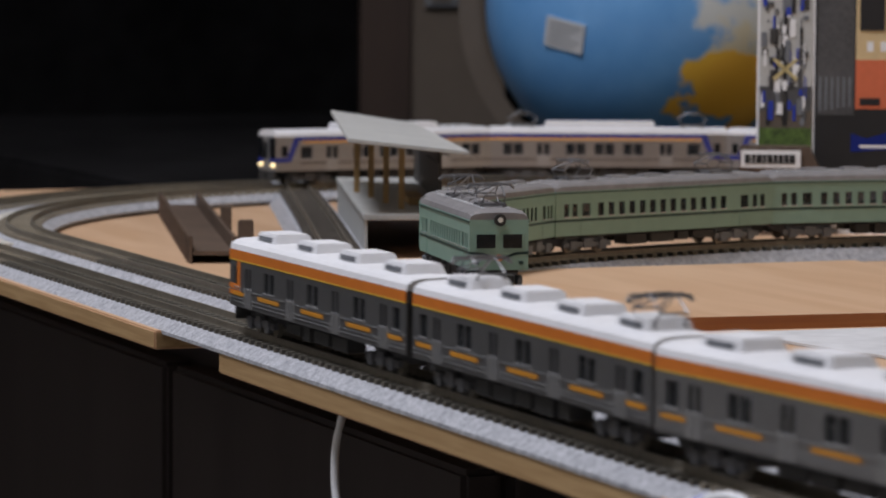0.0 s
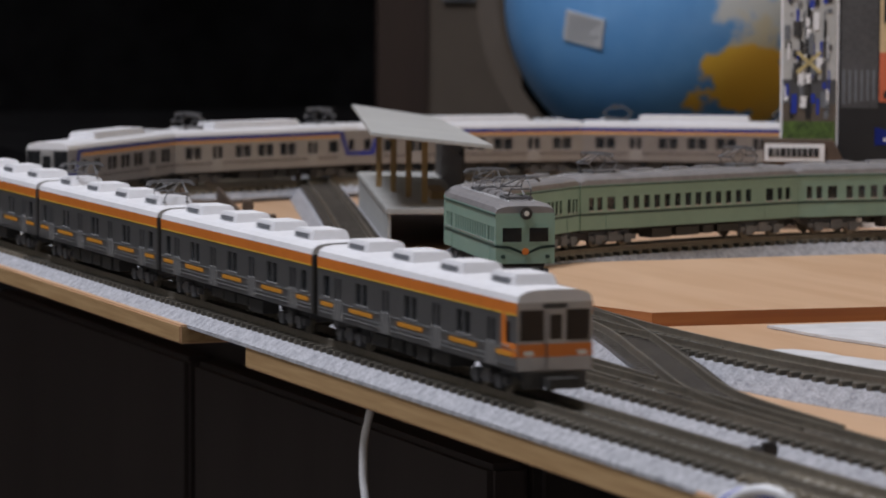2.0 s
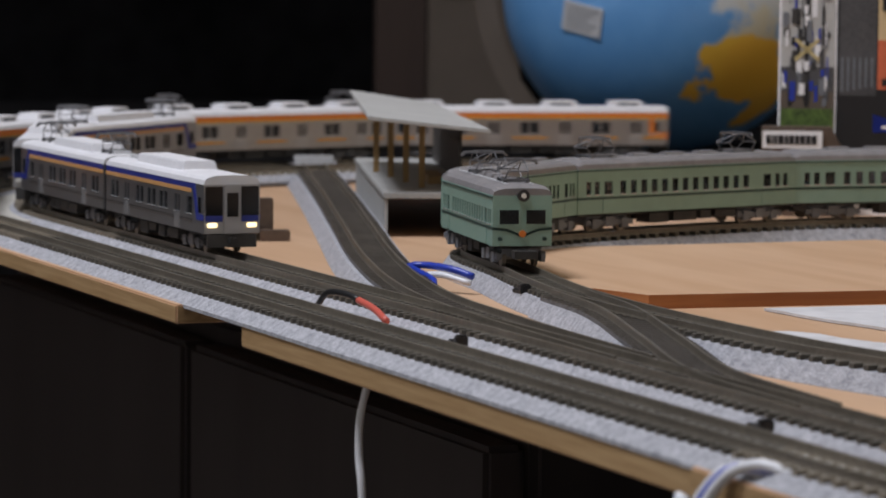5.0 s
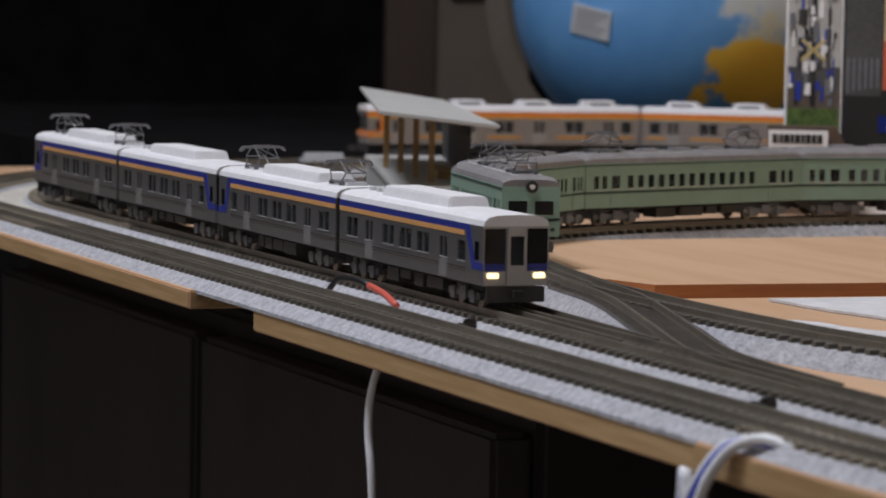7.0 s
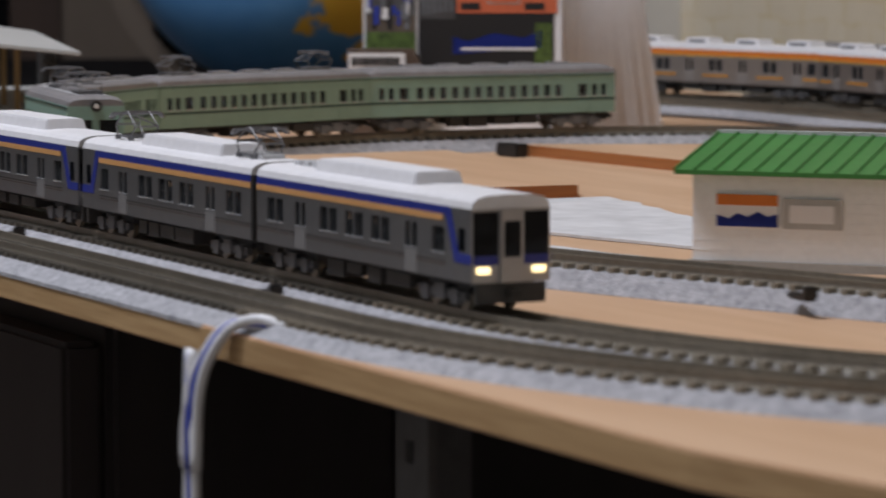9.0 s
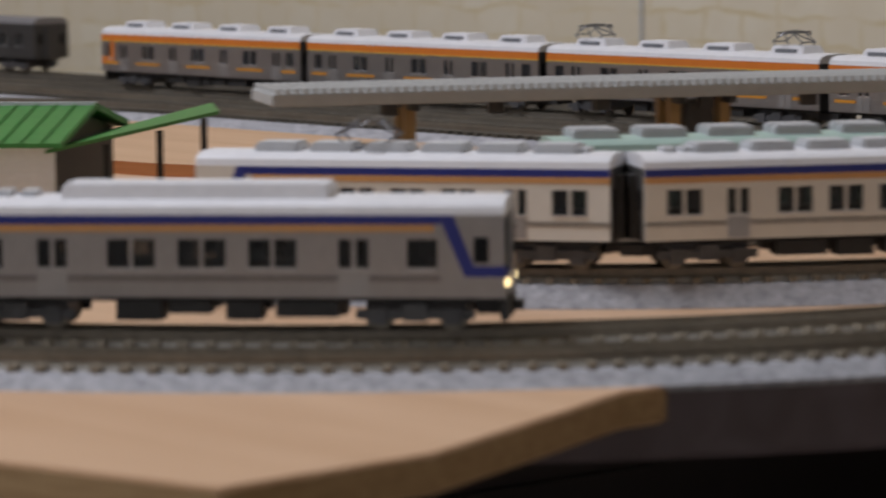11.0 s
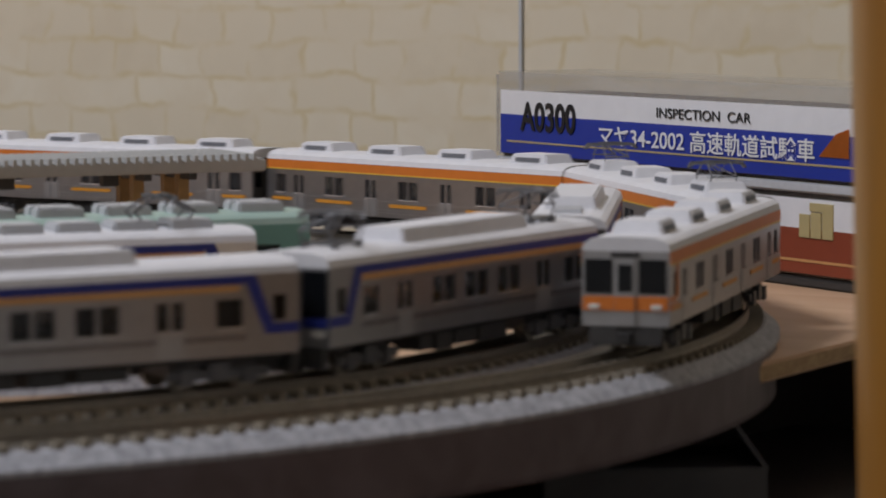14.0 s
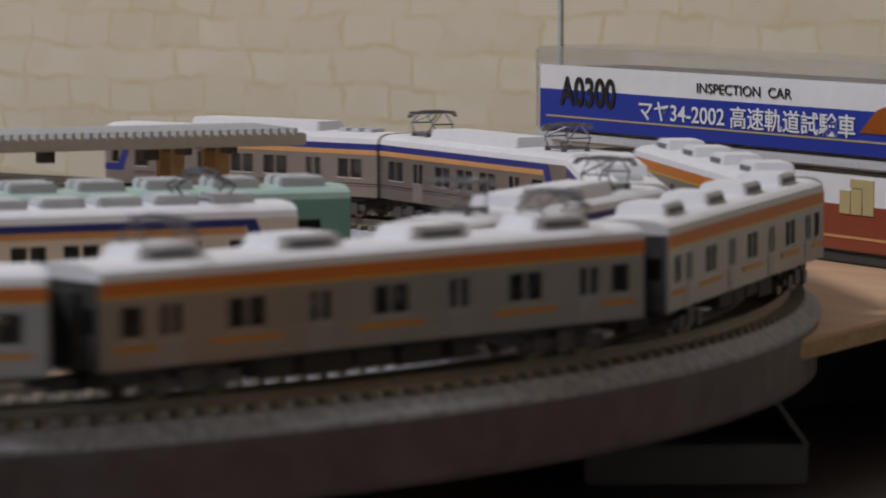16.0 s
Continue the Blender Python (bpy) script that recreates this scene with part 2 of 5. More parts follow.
def sweep(bm, points, section, closed=False, up=Vector((0, 0, 1))):
    """Carries a closed section (across, height) along points."""
    pts = [Vector(p) for p in points]
    n, rings = len(pts), []
    for i, p in enumerate(pts):
        a = pts[i - 1] if (i or closed) else p
        b = pts[(i + 1) % n] if (i < n - 1 or closed) else p
        d = (b - a).normalized()
        side = d.cross(up).normalized()
        top = side.cross(d)
        rings.append([bm.verts.new(p + side * u + top * w) for u, w in section])
    k = len(section)
    for i in range(n if closed else n - 1):
        r, q = rings[i], rings[(i + 1) % n]
        for j in range(k):
            bm.faces.new((r[j], r[(j + 1) % k], q[(j + 1) % k], q[j]))
    if not closed:
        bm.faces.new(rings[0][::-1])
        bm.faces.new(rings[-1])


def tube(bm, points, radius, sides=8):
    up = Vector((0.13, 0.21, 0.97)).normalized()
    sweep(bm, points, [(radius * math.cos(2 * math.pi * i / sides), radius * math.sin(2 * math.pi * i / sides)) for i in range(sides)], up=up)


def finish(bm, name, mats, bevel=0.0, smooth=False):
    bmesh.ops.recalc_face_normals(bm, faces=bm.faces)
    if bevel:
        bmesh.ops.bevel(bm, geom=[e for e in bm.edges if len(e.link_faces) == 2 and e.calc_face_angle() > 0.6], offset=bevel, segments=2, affect="EDGES", clamp_overlap=True)
    me = bpy.data.meshes.new(name)
    bm.to_mesh(me)
    bm.free()
    for m in mats if isinstance(mats, (list, tuple)) else [mats]:
        me.materials.append(m)
    if smooth:
        for p in me.polygons:
            p.use_smooth = True
    return me


def part(name, bm, material, parent, label="", bevel=0.0, smooth=False):
    ob = new(name, finish(bm, name, material, bevel, smooth))
    ob.parent = parent
    return tagged(ob, label) if label else ob


def share(name, me, parent, at, turn=0.0, label=""):
    ob = new(name, me)
    ob.parent = parent
    ob.matrix_basis = Matrix.LocRotScale(at, Euler((0, 0, turn)), None)
    return tagged(ob, label) if label else ob


def thing(name, at, turn, label, category, group="", kind=""):
    ob = new(name)
    ob.empty_display_size = 0.01
    ob.matrix_basis = pose(at[0], at[1], at[2], 0, 0, turn)
    return tagged(ob, label, category, group, kind)


def solid(name, bm, material, label, category, kind="", group="", bevel=0.0, smooth=False):
    return tagged(new(name, finish(bm, name, material, bevel, smooth)), label, category, group, kind)


def smooth_line(points, step=0.006):
    """A smooth line through plan points (Catmull-Rom), at even small steps."""
    p = [np.array(q, float) for q in points]
    p = [2 * p[0] - p[1]] + p + [2 * p[-1] - p[-2]]
    out = []
    for i in range(1, len(p) - 2):
        a, b, c, d = p[i - 1:i + 3]
        n = max(2, int(np.linalg.norm(c - b) / step))
        for j in range(n):
            t = j / n
            out.append(0.5 * (2 * b + (c - a) * t + (2 * a - 5 * b + 4 * c - d) * t * t + (3 * b - a - 3 * c + d) * t ** 3))
    out.append(p[-2])
    return out


# ---- the plan of the tracks (metres; the board's top is z = 0) ----
RADIUS, GAP, LEFT, RIGHT = 0.2844, 0.033, -0.432, 0.2428
RAIL = 0.008


def loop_length(inset):
    return 2 * (RIGHT - LEFT) + 2 * math.pi * (RADIUS - inset)


def loop_point(s, inset):
    """Place on a loop, s metres anticlockwise from x = 0 on the front straight."""
    r, run = RADIUS - inset, RIGHT - LEFT
    bend = math.pi * r
    s = (s - LEFT) % (2 * run + 2 * bend)
    if s < run:
        return Vector((LEFT + s, inset, 0))
    s -= run
    if s < bend:
        a = s / r - math.pi / 2
        return Vector((RIGHT + r * math.cos(a), RADIUS + r * math.sin(a), 0))
    s -= bend
    if s < run:
        return Vector((RIGHT - s, 2 * RADIUS - inset, 0))
    a = (s - run) / r + math.pi / 2
    return Vector((LEFT + r * math.cos(a), RADIUS + r * math.sin(a), 0))


# ---- the room ----
def room():
    bm = bmesh.new()
    box(bm, -3.0, 2.0, -1.8, 2.0, -0.75, -0.70)
    solid("floor", bm, M["floor"], "dark brown wooden floor under the table", "floor", "structure")
    bm = bmesh.new()
    box(bm, -3.0, 2.0, -1.8, 2.0, 1.65, 1.70)
    solid("ceiling", bm, M["ceiling"], "plain white ceiling of the room", "ceiling", "structure")
    bm = bmesh.new()
    box(bm, -0.925, 2.0, 0.78, 0.88, -0.70, 1.65)
    solid("wall_north", bm, M["wallpaper"], "cream wallpaper with a printed stone block pattern", "wall", "structure")
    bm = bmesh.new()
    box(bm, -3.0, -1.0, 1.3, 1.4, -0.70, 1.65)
    solid("wall_alcove", bm, M["deep_shade"], "alcove wall with deep shade put into its near-black colour", "wall", "structure")
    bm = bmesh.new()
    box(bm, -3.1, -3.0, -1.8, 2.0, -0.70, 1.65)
    solid("wall_west", bm, M["deep_shade"], "end wall of the room with shade put into its black colour", "wall", "structure")
    # unseen east and south walls, added white to bounce light onto the trains
    bm = bmesh.new()
    box(bm, 2.0, 2.1, -1.8, 2.0, -0.70, 1.65)
    solid("bounce_wall_east", bm, M["ceiling"], "unseen wall, made white to bounce light onto the layout", "wall", "structure")
    bm = bmesh.new()
    box(bm, -3.0, 2.0, -1.9, -1.8, -0.70, 1.65)
    solid("bounce_wall_south", bm, M["ceiling"], "unseen wall behind the camera, made white to bounce light", "wall", "structure")
    bm = bmesh.new()
    for x in (-0.176, 0.179):
        box(bm, x - 0.0006, x + 0.0006, 0.7785, 0.7798, -0.70, 1.65)
    solid("trim", bm, M["ac_grey"], "thin seams between lengths of wallpaper", "wall trim", "structure")
    lamp = thing("ceiling_lamp", (-0.13, -0.50, 1.65), 0, "round white ceiling lamp, switched on", "ceiling lamp")
    bm = bmesh.new()
    bmesh.ops.create_cone(bm, cap_ends=True, segments=40, radius1=0.30, radius2=0.32, depth=0.05, matrix=Matrix.Translation((0, 0, -0.025)))
    part("lamp_body", bm, M["ceiling"], lamp, bevel=0.01)


room()


# ---- the table ----
def edge_faces(bm):
    """Second material on the cut edges of a board."""
    bmesh.ops.recalc_face_normals(bm, faces=bm.faces)
    for f in bm.faces:
        f.material_index = 1 if abs(f.normal.z) < 0.5 else 0


def table():
    top = thing("layout_board", (0, 0, 0), 0, "pale plywood layout board on a dark table", "table")
    bm = bmesh.new()
    slab(bm, [(-0.79, 0.046), (0.42, 0.046), (0.49, 0.16), (0.520, 0.39), (0.512, 0.446), (0.508, 0.66), (-0.79, 0.66)], -0.0046, 0.0)
    edge_faces(bm)
    part("tabletop", bm, [M["plywood"], M["ply_edge"]], top, bevel=0.0006)
    # the front boards stand a little higher than the sheet behind them
    arc = [math.radians(-30 + 5 * i) for i in range(13)]
    for outline in ([(-0.79, -0.0150), (-0.134, -0.0150), (-0.134, 0.0455), (-0.79, 0.0455)],
                    [(-0.133, 0.004), (-0.083, 0.004), (-0.083, 0.0455), (-0.133, 0.0455)],
                    [(-0.082, -0.0125), (0.203, -0.0125), (0.203, 0.0455), (-0.082, 0.0455)],
                    [(0.2045, -0.0138), (0.410, -0.0120), (0.466, -0.003), (0.528, 0.011), (0.526, 0.055), (0.512, 0.090), (0.4985, 0.122)]
                    + [(RIGHT + 0.2952 * math.cos(a), RADIUS + 0.2952 * math.sin(a)) for a in arc]
                    + [(RIGHT + 0.245 * math.cos(a), RADIUS + 0.245 * math.sin(a)) for a in arc[::-1]] + [(0.40, 0.0455), (0.2045, 0.0455)]):
        bm = bmesh.new()
        slab(bm, outline, -0.0034 if outline[0][0] < -0.5 else -0.0046, 0.0022)
        edge_faces(bm)
        part("front_board", bm, [M["plywood"], M["ply_edge"]], top, bevel=0.0005)
    bm = bmesh.new()
    arc = [math.radians(-42 + 3 * i) for i in range(24)]
    sweep(bm, [(RIGHT + 0.2938 * math.cos(a), RADIUS + 0.2938 * math.sin(a), 0) for a in arc], [(-0.003, -0.0112), (0.0030, -0.0112), (0.0034, -0.0100), (0.0034, 0.0012), (-0.003, 0.0012)])
    part("curved_fascia", bm, M["apron"], top, "dark brown fascia bent round the board's end")
    bm = bmesh.new()
    box(bm, -0.70, 0.40, 0.10, 0.62, -0.034, -0.0050)
    part("apron", bm, M["cabinet"], top, "black-brown apron under the board")
    bm = bmesh.new()
    box(bm, 0.401, 0.506, 0.52, 0.655, -0.055, -0.0050)
    part("rear_apron", bm, M["cabinet"], top, "black-brown apron under the board's far corner")
    bm = bmesh.new()
    box(bm, 0.38, 0.40, 0.12, 0.62, -0.16, -0.0345)
    part("end_panel", bm, M["cabinet"], top, "black-brown end panel below the apron")
    for x, y in ((-0.66, 0.14), (0.36, 0.14), (-0.66, 0.58), (0.36, 0.58)):
        bm = bmesh.new()
        box(bm, x - 0.02, x + 0.02, y - 0.02, y + 0.02, -0.70, -0.0345)
        part("leg", bm, M["cabinet"], top)
    # raised plywood sheets inside the loops
    for outline, label in (([(-0.270, 0.146), (-0.22, 0.122), (-0.155, 0.106), (-0.104, 0.121), (-0.094, 0.247), (-0.158, 0.276), (-0.27, 0.288)], "pale plywood sheet with an orange cut edge"),
                           ([(-0.290, 0.328), (-0.179, 0.339), (-0.05, 0.348), (0.04, 0.356), (0.10, 0.375), (0.10, 0.47), (-0.22, 0.47)], "pale plywood sheet with an orange cut edge")):
        bm = bmesh.new()
        slab(bm, outline, 0.0, 0.0042)
        bmesh.ops.recalc_face_normals(bm, faces=bm.faces)
        for f in bm.faces:
            f.material_index = 1 if abs(f.normal.z) < 0.5 else 0
        solid("plywood_sheet", bm, [M["plywood"], M["ply_cut"]], label, "wood sheet", group="sheets inside the loop")
    for outline in ([(-0.088, 0.150), (-0.02, 0.160), (0.040, 0.174), (0.088, 0.188), (0.055, 0.212), (-0.005, 0.236), (-0.05, 0.246), (-0.082, 0.252)],
                    [(-0.03, 0.118), (0.05, 0.128), (0.11, 0.15), (0.10, 0.158), (0.03, 0.146), (-0.03, 0.13)]):
        bm = bmesh.new()
        rnd = random.Random(len(outline))
        ragged = []
        for i, (x, y) in enumerate(outline):
            nx, ny = outline[(i + 1) % len(outline)]
            for j in range(6):
                k = j / 6
                ragged.append((x + (nx - x) * k + rnd.uniform(-0.0014, 0.0014), y + (ny - y) * k + rnd.uniform(-0.0014, 0.0014)))
        slab(bm, ragged, 0.0002, 0.0010)
        solid("foam_sheet", bm, M["foam"], "ragged piece of thin white foam sheet lying on the board", "foam sheet", group="white sheets on the board")
    # what stands below
    low = thing("low_cabinet", (-0.75, 0.10, -0.70), 0, "black-brown wooden cabinet under the table", "cabinet")
    bm = bmesh.new()
    box(bm, 0.0, 0.61, 0.0, 0.50, 0.0, 0.664)
    part("body", bm, M["cabinet"], low, bevel=0.003)
    for x0, x1 in ((0.004, 0.30), (0.31, 0.606)):
        bm = bmesh.new()
        box(bm, x0, x1, -0.014, -0.0005, 0.02, 0.655)
        part("door", bm, M["cabinet_brown"], low, "dark brown cabinet door", bevel=0.002)
    post = thing("shelf_post", (0.222, 0.03, -0.70), 0, "dark slotted steel post under the board", "post")
    bm = bmesh.new()
    box(bm, -0.009, 0.009, -0.001, 0.001, 0, 0.690)
    box(bm, -0.009, -0.007, -0.001, 0.018, 0, 0.690)
    part("upright", bm, M["steel_post"], post)
    for i in range(9):
        bm = bmesh.new()
        box(bm, -0.0015, 0.0015, -0.0014, -0.0009, 0.676 - i * 0.016 - 0.005, 0.676 - i * 0.016)
        part("slot", bm, M["black"], post)
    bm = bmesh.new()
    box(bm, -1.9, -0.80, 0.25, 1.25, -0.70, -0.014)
    solid("side_cabinet", bm, M["deep_shade"], "cabinet beyond the end of the table with shade put into its black colour", "cabinet", bevel=0.003)


table()


# ---- tracks ----
def sleeper_mesh():
    bm = bmesh.new()
    box(bm, -0.00085, 0.00085, -0.0088, 0.0088, 0.0042, 0.0062)
    return bm


def lay_track(points, name, label, closed=False, pale=lambda p: False, singles=None, bed=0.0128, dark=False):
    """Road bed, two rails and sleepers along a plan line. singles: which sleepers are parts of their own."""
    pts = [Vector((p[0], p[1], 0)) for p in points]
    top = thing(name, (0, 0, 0), 0, label, "railway track")
    bm = bmesh.new()
    w = bed
    foot = 0.0022 if closed else 0.0002
    sweep(bm, pts, [(-w, foot - 0.001), (w, foot - 0.001), (w, foot), (w - 0.0034, 0.0049), (-w + 0.0034, 0.0049), (-w, foot)], closed)
    part("roadbed", bm, M["ballast"], top, "speckled grey ballast")
    flags = [bool(pale(q)) for q in pts]
    stretch = [pts[0]]
    ends = pts[1:] + ([pts[0]] if closed else [])
    for i, q in enumerate(ends):
        stretch.append(q)
        last = i == len(ends) - 1
        if last or flags[i] != flags[(i + 1) % len(flags)]:
            bm = bmesh.new()
            half = 0.0090 if dark else 0.0060
            sweep(bm, stretch, [(-half, 0.0044), (half, 0.0044), (half - 0.0002, 0.00588), (-half + 0.0002, 0.00588)])
            part("ballast_bed", bm, M["ballast_dark" if dark else "bed_grey" if flags[i] else "bed_dark"], top, "grey bed between the rails" if flags[i] else "stained grey ballast between the rails")
            stretch = [q]
    for side in (-0.0049, 0.0049):
        bm = bmesh.new()
        sweep(bm, pts, [(side - 0.0007, 0.0058), (side + 0.0007, 0.0058), (side + 0.00038, 0.0065), (side + 0.00038, RAIL), (side - 0.00038, RAIL), (side - 0.00038, 0.0065)], closed)
        part("rail", bm, M["rail"], top)
    marks = []
    n = len(pts)
    run = 0.0
    for i in range(n if closed else n - 1):
        a, b = pts[i], pts[(i + 1) % n]
        seg = (b - a).length
        while run < seg:
            p = a + (b - a) * (run / seg)
            marks.append((p, math.atan2(b.y - a.y, b.x - a.x)))
            run += 0.0051
        run -= seg
    shared = {k: finish(sleeper_mesh(), "sleeper", M["sleeper_pale" if k else "sleeper_dark" if dark else "sleeper"]) for k in (False, True)}
    count = 0
    data = {False: ([], []), True: ([], [])}
    for p, a in marks:
        kind = bool(pale(p))
        if singles and singles(p) and count < 300:
            share("sleeper", shared[kind], top, p, a)
            count += 1
        else:
            vs, fs = data[kind]
            base, c, s = len(vs), math.cos(a), math.sin(a)
            for z in (0.0042, 0.0062):
                for v in (-0.0088, 0.0088):
                    for u in (-0.00085, 0.00085):
                        vs.append((p.x + u * c - v * s, p.y + u * s + v * c, z))
            fs.extend(tuple(base + i for i in f) for f in ((0, 2, 3, 1), (4, 5, 7, 6), (0, 1, 5, 4), (2, 6, 7, 3), (0, 4, 6, 2), (1, 3, 7, 5)))
    for kind, (vs, fs) in data.items():
        if vs:
            me = bpy.data.meshes.new("sleeper_row")
            me.from_pydata(vs, [], fs)
            me.materials.append(M["sleeper_pale" if kind else "sleeper_dark" if dark else "sleeper"])
            ob = new("sleeper_row", me)
            ob.parent = top
            tagged(ob, kind="stuff")
    return top


def loop_line(inset, step=0.0075):
    total = loop_length(inset)
    n = int(total / step)
    return [loop_point(i * total / n, inset) for i in range(n)]


def curved(p):
    return p.x > RIGHT - 0.03 or p.x < LEFT + 0.10


lay_track(loop_line(0.0), "outer_loop_track", "outer oval of model railway track on grey ballast", True, curved, lambda p: p.y < 0.12 and p.x > -0.35)
lay_track(loop_line(GAP), "inner_loop_track", "inner oval of model railway track on grey ballast", True, curved, lambda p: p.y < 0.15 and p.x > -0.35)
for cx, a0 in ((RIGHT, -90), (LEFT, 90)):
    bm = bmesh.new()
    arc = [math.radians(a0 + i * 4.5) for i in range(41)]
    sweep(bm, [(cx + (RADIUS - 0.0165) * math.cos(a), RADIUS + (RADIUS - 0.0165) * math.sin(a), 0.0) for a in arc], [(-0.0060, 0.0003), (0.0060, 0.0003), (0.0060, 0.0040), (-0.0060, 0.0040)])
    solid("track_base", bm, M["bed_grey"], "smooth grey base between the two curved tracks", "track base", group="bases of the curves")
SIDING = smooth_line([(0.44, 0.335), (0.425, 0.275), (0.375, 0.212), (0.30, 0.166), (0.20, 0.128), (0.11, 0.101), (0.04, 0.089), (-0.07, 0.089), (-0.165, 0.105), (-0.243, 0.124), (-0.288, 0.184), (-0.318, 0.285), (-0.312, 0.392), (-0.265, 0.468), (-0.18, 0.500), (-0.05, 0.503), (0.22, 0.503)])
lay_track(SIDING, "station_track", "siding past the station, grey ballast and brown sleepers", False, lambda p: p.x > 0.12, lambda p: p.x > -0.3 and p.y < 0.3)
lay_track(smooth_line([(0.07, 0.036), (-0.024, 0.041), (-0.103, 0.050), (-0.212, 0.0775), (-0.369, 0.126), (-0.514, 0.171), (-0.69, 0.2243)]), "branch_track", "dark branch track leaving a set of points", bed=0.0136, dark=True)
lay_track(smooth_line([(0.165, 0.036), (0.10, 0.042), (0.03, 0.062), (-0.04, 0.082), (-0.09, 0.0895)]), "crossover_track", "dark crossover track between two lines", bed=0.0125, dark=True)
lay_track(smooth_line([(-0.56, 0.608), (-0.1, 0.606), (0.15, 0.606)]), "back_siding_track", "siding behind the loops, half hidden")


# ---- railway cars ----
HALF = 0.0093
FLOOR, SILL, HEAD, GUTTER, CROWN = 0.0066, 0.0122, 0.0176, 0.0222, 0.0252


def wall_panel(bm, length, openings, side, sill, head, low, high, thick=0.0006):
    """A car side with real window openings, from x = -length/2 to length/2."""
    y0, y1 = (HALF - thick, HALF) if side > 0 else (-HALF, -HALF + thick)
    a = -length / 2
    box(bm, a, length / 2, y0, y1, low, sill)
    box(bm, a, length / 2, y0, y1, head, high)
    for u, v in sorted(openings):
        box(bm, a, u, y0, y1, sill, head)
        a = v
    box(bm, a, length / 2, y0, y1, sill, head)


def roof_shell(bm, length, crown, gutter, ends=0.0, steps=8):
    rows = []
    xs = [-length / 2, -length / 2 + 0.003, length / 2 - 0.003, length / 2]
    for k, x in enumerate(xs):
        drop = ends if k in (0, 3) else 0
        ring = []
        for i in range(steps + 1):
            a = math.pi * i / steps
            c, s = math.cos(a), math.sin(a)
            ring.append(bm.verts.new((x, -HALF * math.copysign(abs(c) ** 0.55, c), gutter + (crown - drop - gutter) * abs(s) ** 0.75)))
        rows.append(ring)
    for r, q in zip(rows, rows[1:]):
        for i in range(steps):
            bm.faces.new((r[i], r[i + 1], q[i + 1], q[i]))
    bm.faces.new(rows[0])
    bm.faces.new(rows[-1][::-1])
    for r, q in zip(rows, rows[1:]):
        bm.faces.new((r[0], q[0], q[-1], r[-1]))


def rod(bm, a, b, r):
    tube(bm, [a, b], r, 5)


def pantograph(car, x, z, up=True, label="grey folding pantograph"):
    r = 0.00026
    h = 0.0072 if up else 0.0026
    bm = bmesh.new()
    for sx in (-1, 1):
        rod(bm, (x + sx * 0.0042, -0.0042, z + 0.0008), (x + sx * 0.0042, 0.0042, z + 0.0008), r * 1.5)
    for sy in (-1, 1):
        rod(bm, (x - 0.0056, sy * 0.0036, z + 0.0008), (x + 0.0056, sy * 0.0036, z + 0.0008), r * 1.4)
        for sx in (-1, 1):
            box(bm, x + sx * 0.0044 - 0.0006, x + sx * 0.0044 + 0.0006, sy * 0.0036 - 0.0006, sy * 0.0036 + 0.0006, z - 0.0004, z + 0.0009)
    base = part("pantograph", bm, M["pan"], car, label)
    for sx in (-1, 1):
        knee, head = x + sx * 0.0068, x + sx * 0.0012
        bm = bmesh.new()
        tube(bm, [(x + sx * 0.0042, -0.0036, z + 0.0008), (knee, -0.0032, z + h * 0.5), (knee, 0.0032, z + h * 0.5), (x + sx * 0.0042, 0.0036, z + 0.0008)], r, 5)
        part("lower_arm", bm, M["pan"], base)
        bm = bmesh.new()
        tube(bm, [(knee, -0.0032, z + h * 0.5), (head, -0.0030, z + h), (head, 0.0030, z + h), (knee, 0.0032, z + h * 0.5), (head, -0.0029, z + h * 0.98)], r, 5)
        part("upper_arm", bm, M["pan"], base)
        bm = bmesh.new()
        tip = [(x + sx * 0.0005, 0.0074, z + h - 0.0016), (x + sx * 0.0017, 0.0062, z + h - 0.0004)]
        tube(bm, [(a, -b, c) for a, b, c in tip] + tip[::-1], r * 1.5, 5)
        part("collector_bar", bm, M["pan"], base)


def bogie(car, x, bright=False):
    bm = bmesh.new()
    box(bm, x - 0.0095, x + 0.0095, -0.0058, 0.0058, 0.0030, 0.0058)
    for sy in (-1, 1):
        box(bm, x - 0.0112, x + 0.0112, sy * 0.0070 - 0.0007, sy * 0.0070 + 0.0007, 0.0024, 0.0042)
        for sx in (-1, 1):
            box(bm, x + sx * 0.0070 - 0.0016, x + sx * 0.0070 + 0.0016, sy * 0.0074 - 0.0008, sy * 0.0074 + 0.0008, 0.0014, 0.0046)
        box(bm, x - 0.0022, x + 0.0022, sy * 0.0074 - 0.0008, sy * 0.0074 + 0.0008, 0.0020, 0.0054)
    b = part("bogie", bm, M["ac_dark" if bright else "bogie"], car)
    for sx in (-1, 1):
        bm = bmesh.new()
        for sy in (-1, 1):
            bmesh.ops.create_cone(bm, cap_ends=True, segments=14, radius1=0.0028, radius2=0.0028, depth=0.0012, matrix=Matrix.Translation((x + sx * 0.0070, sy * 0.0050, 0.0028)) @ Matrix.Rotation(math.pi / 2, 4, "X"))
        bmesh.ops.create_cone(bm, cap_ends=True, segments=8, radius1=0.0007, radius2=0.0007, depth=0.010, matrix=Matrix.Translation((x + sx * 0.0070, 0, 0.0028)) @ Matrix.Rotation(math.pi / 2, 4, "X"))
        part("wheelset", bm, M["rail"], b)


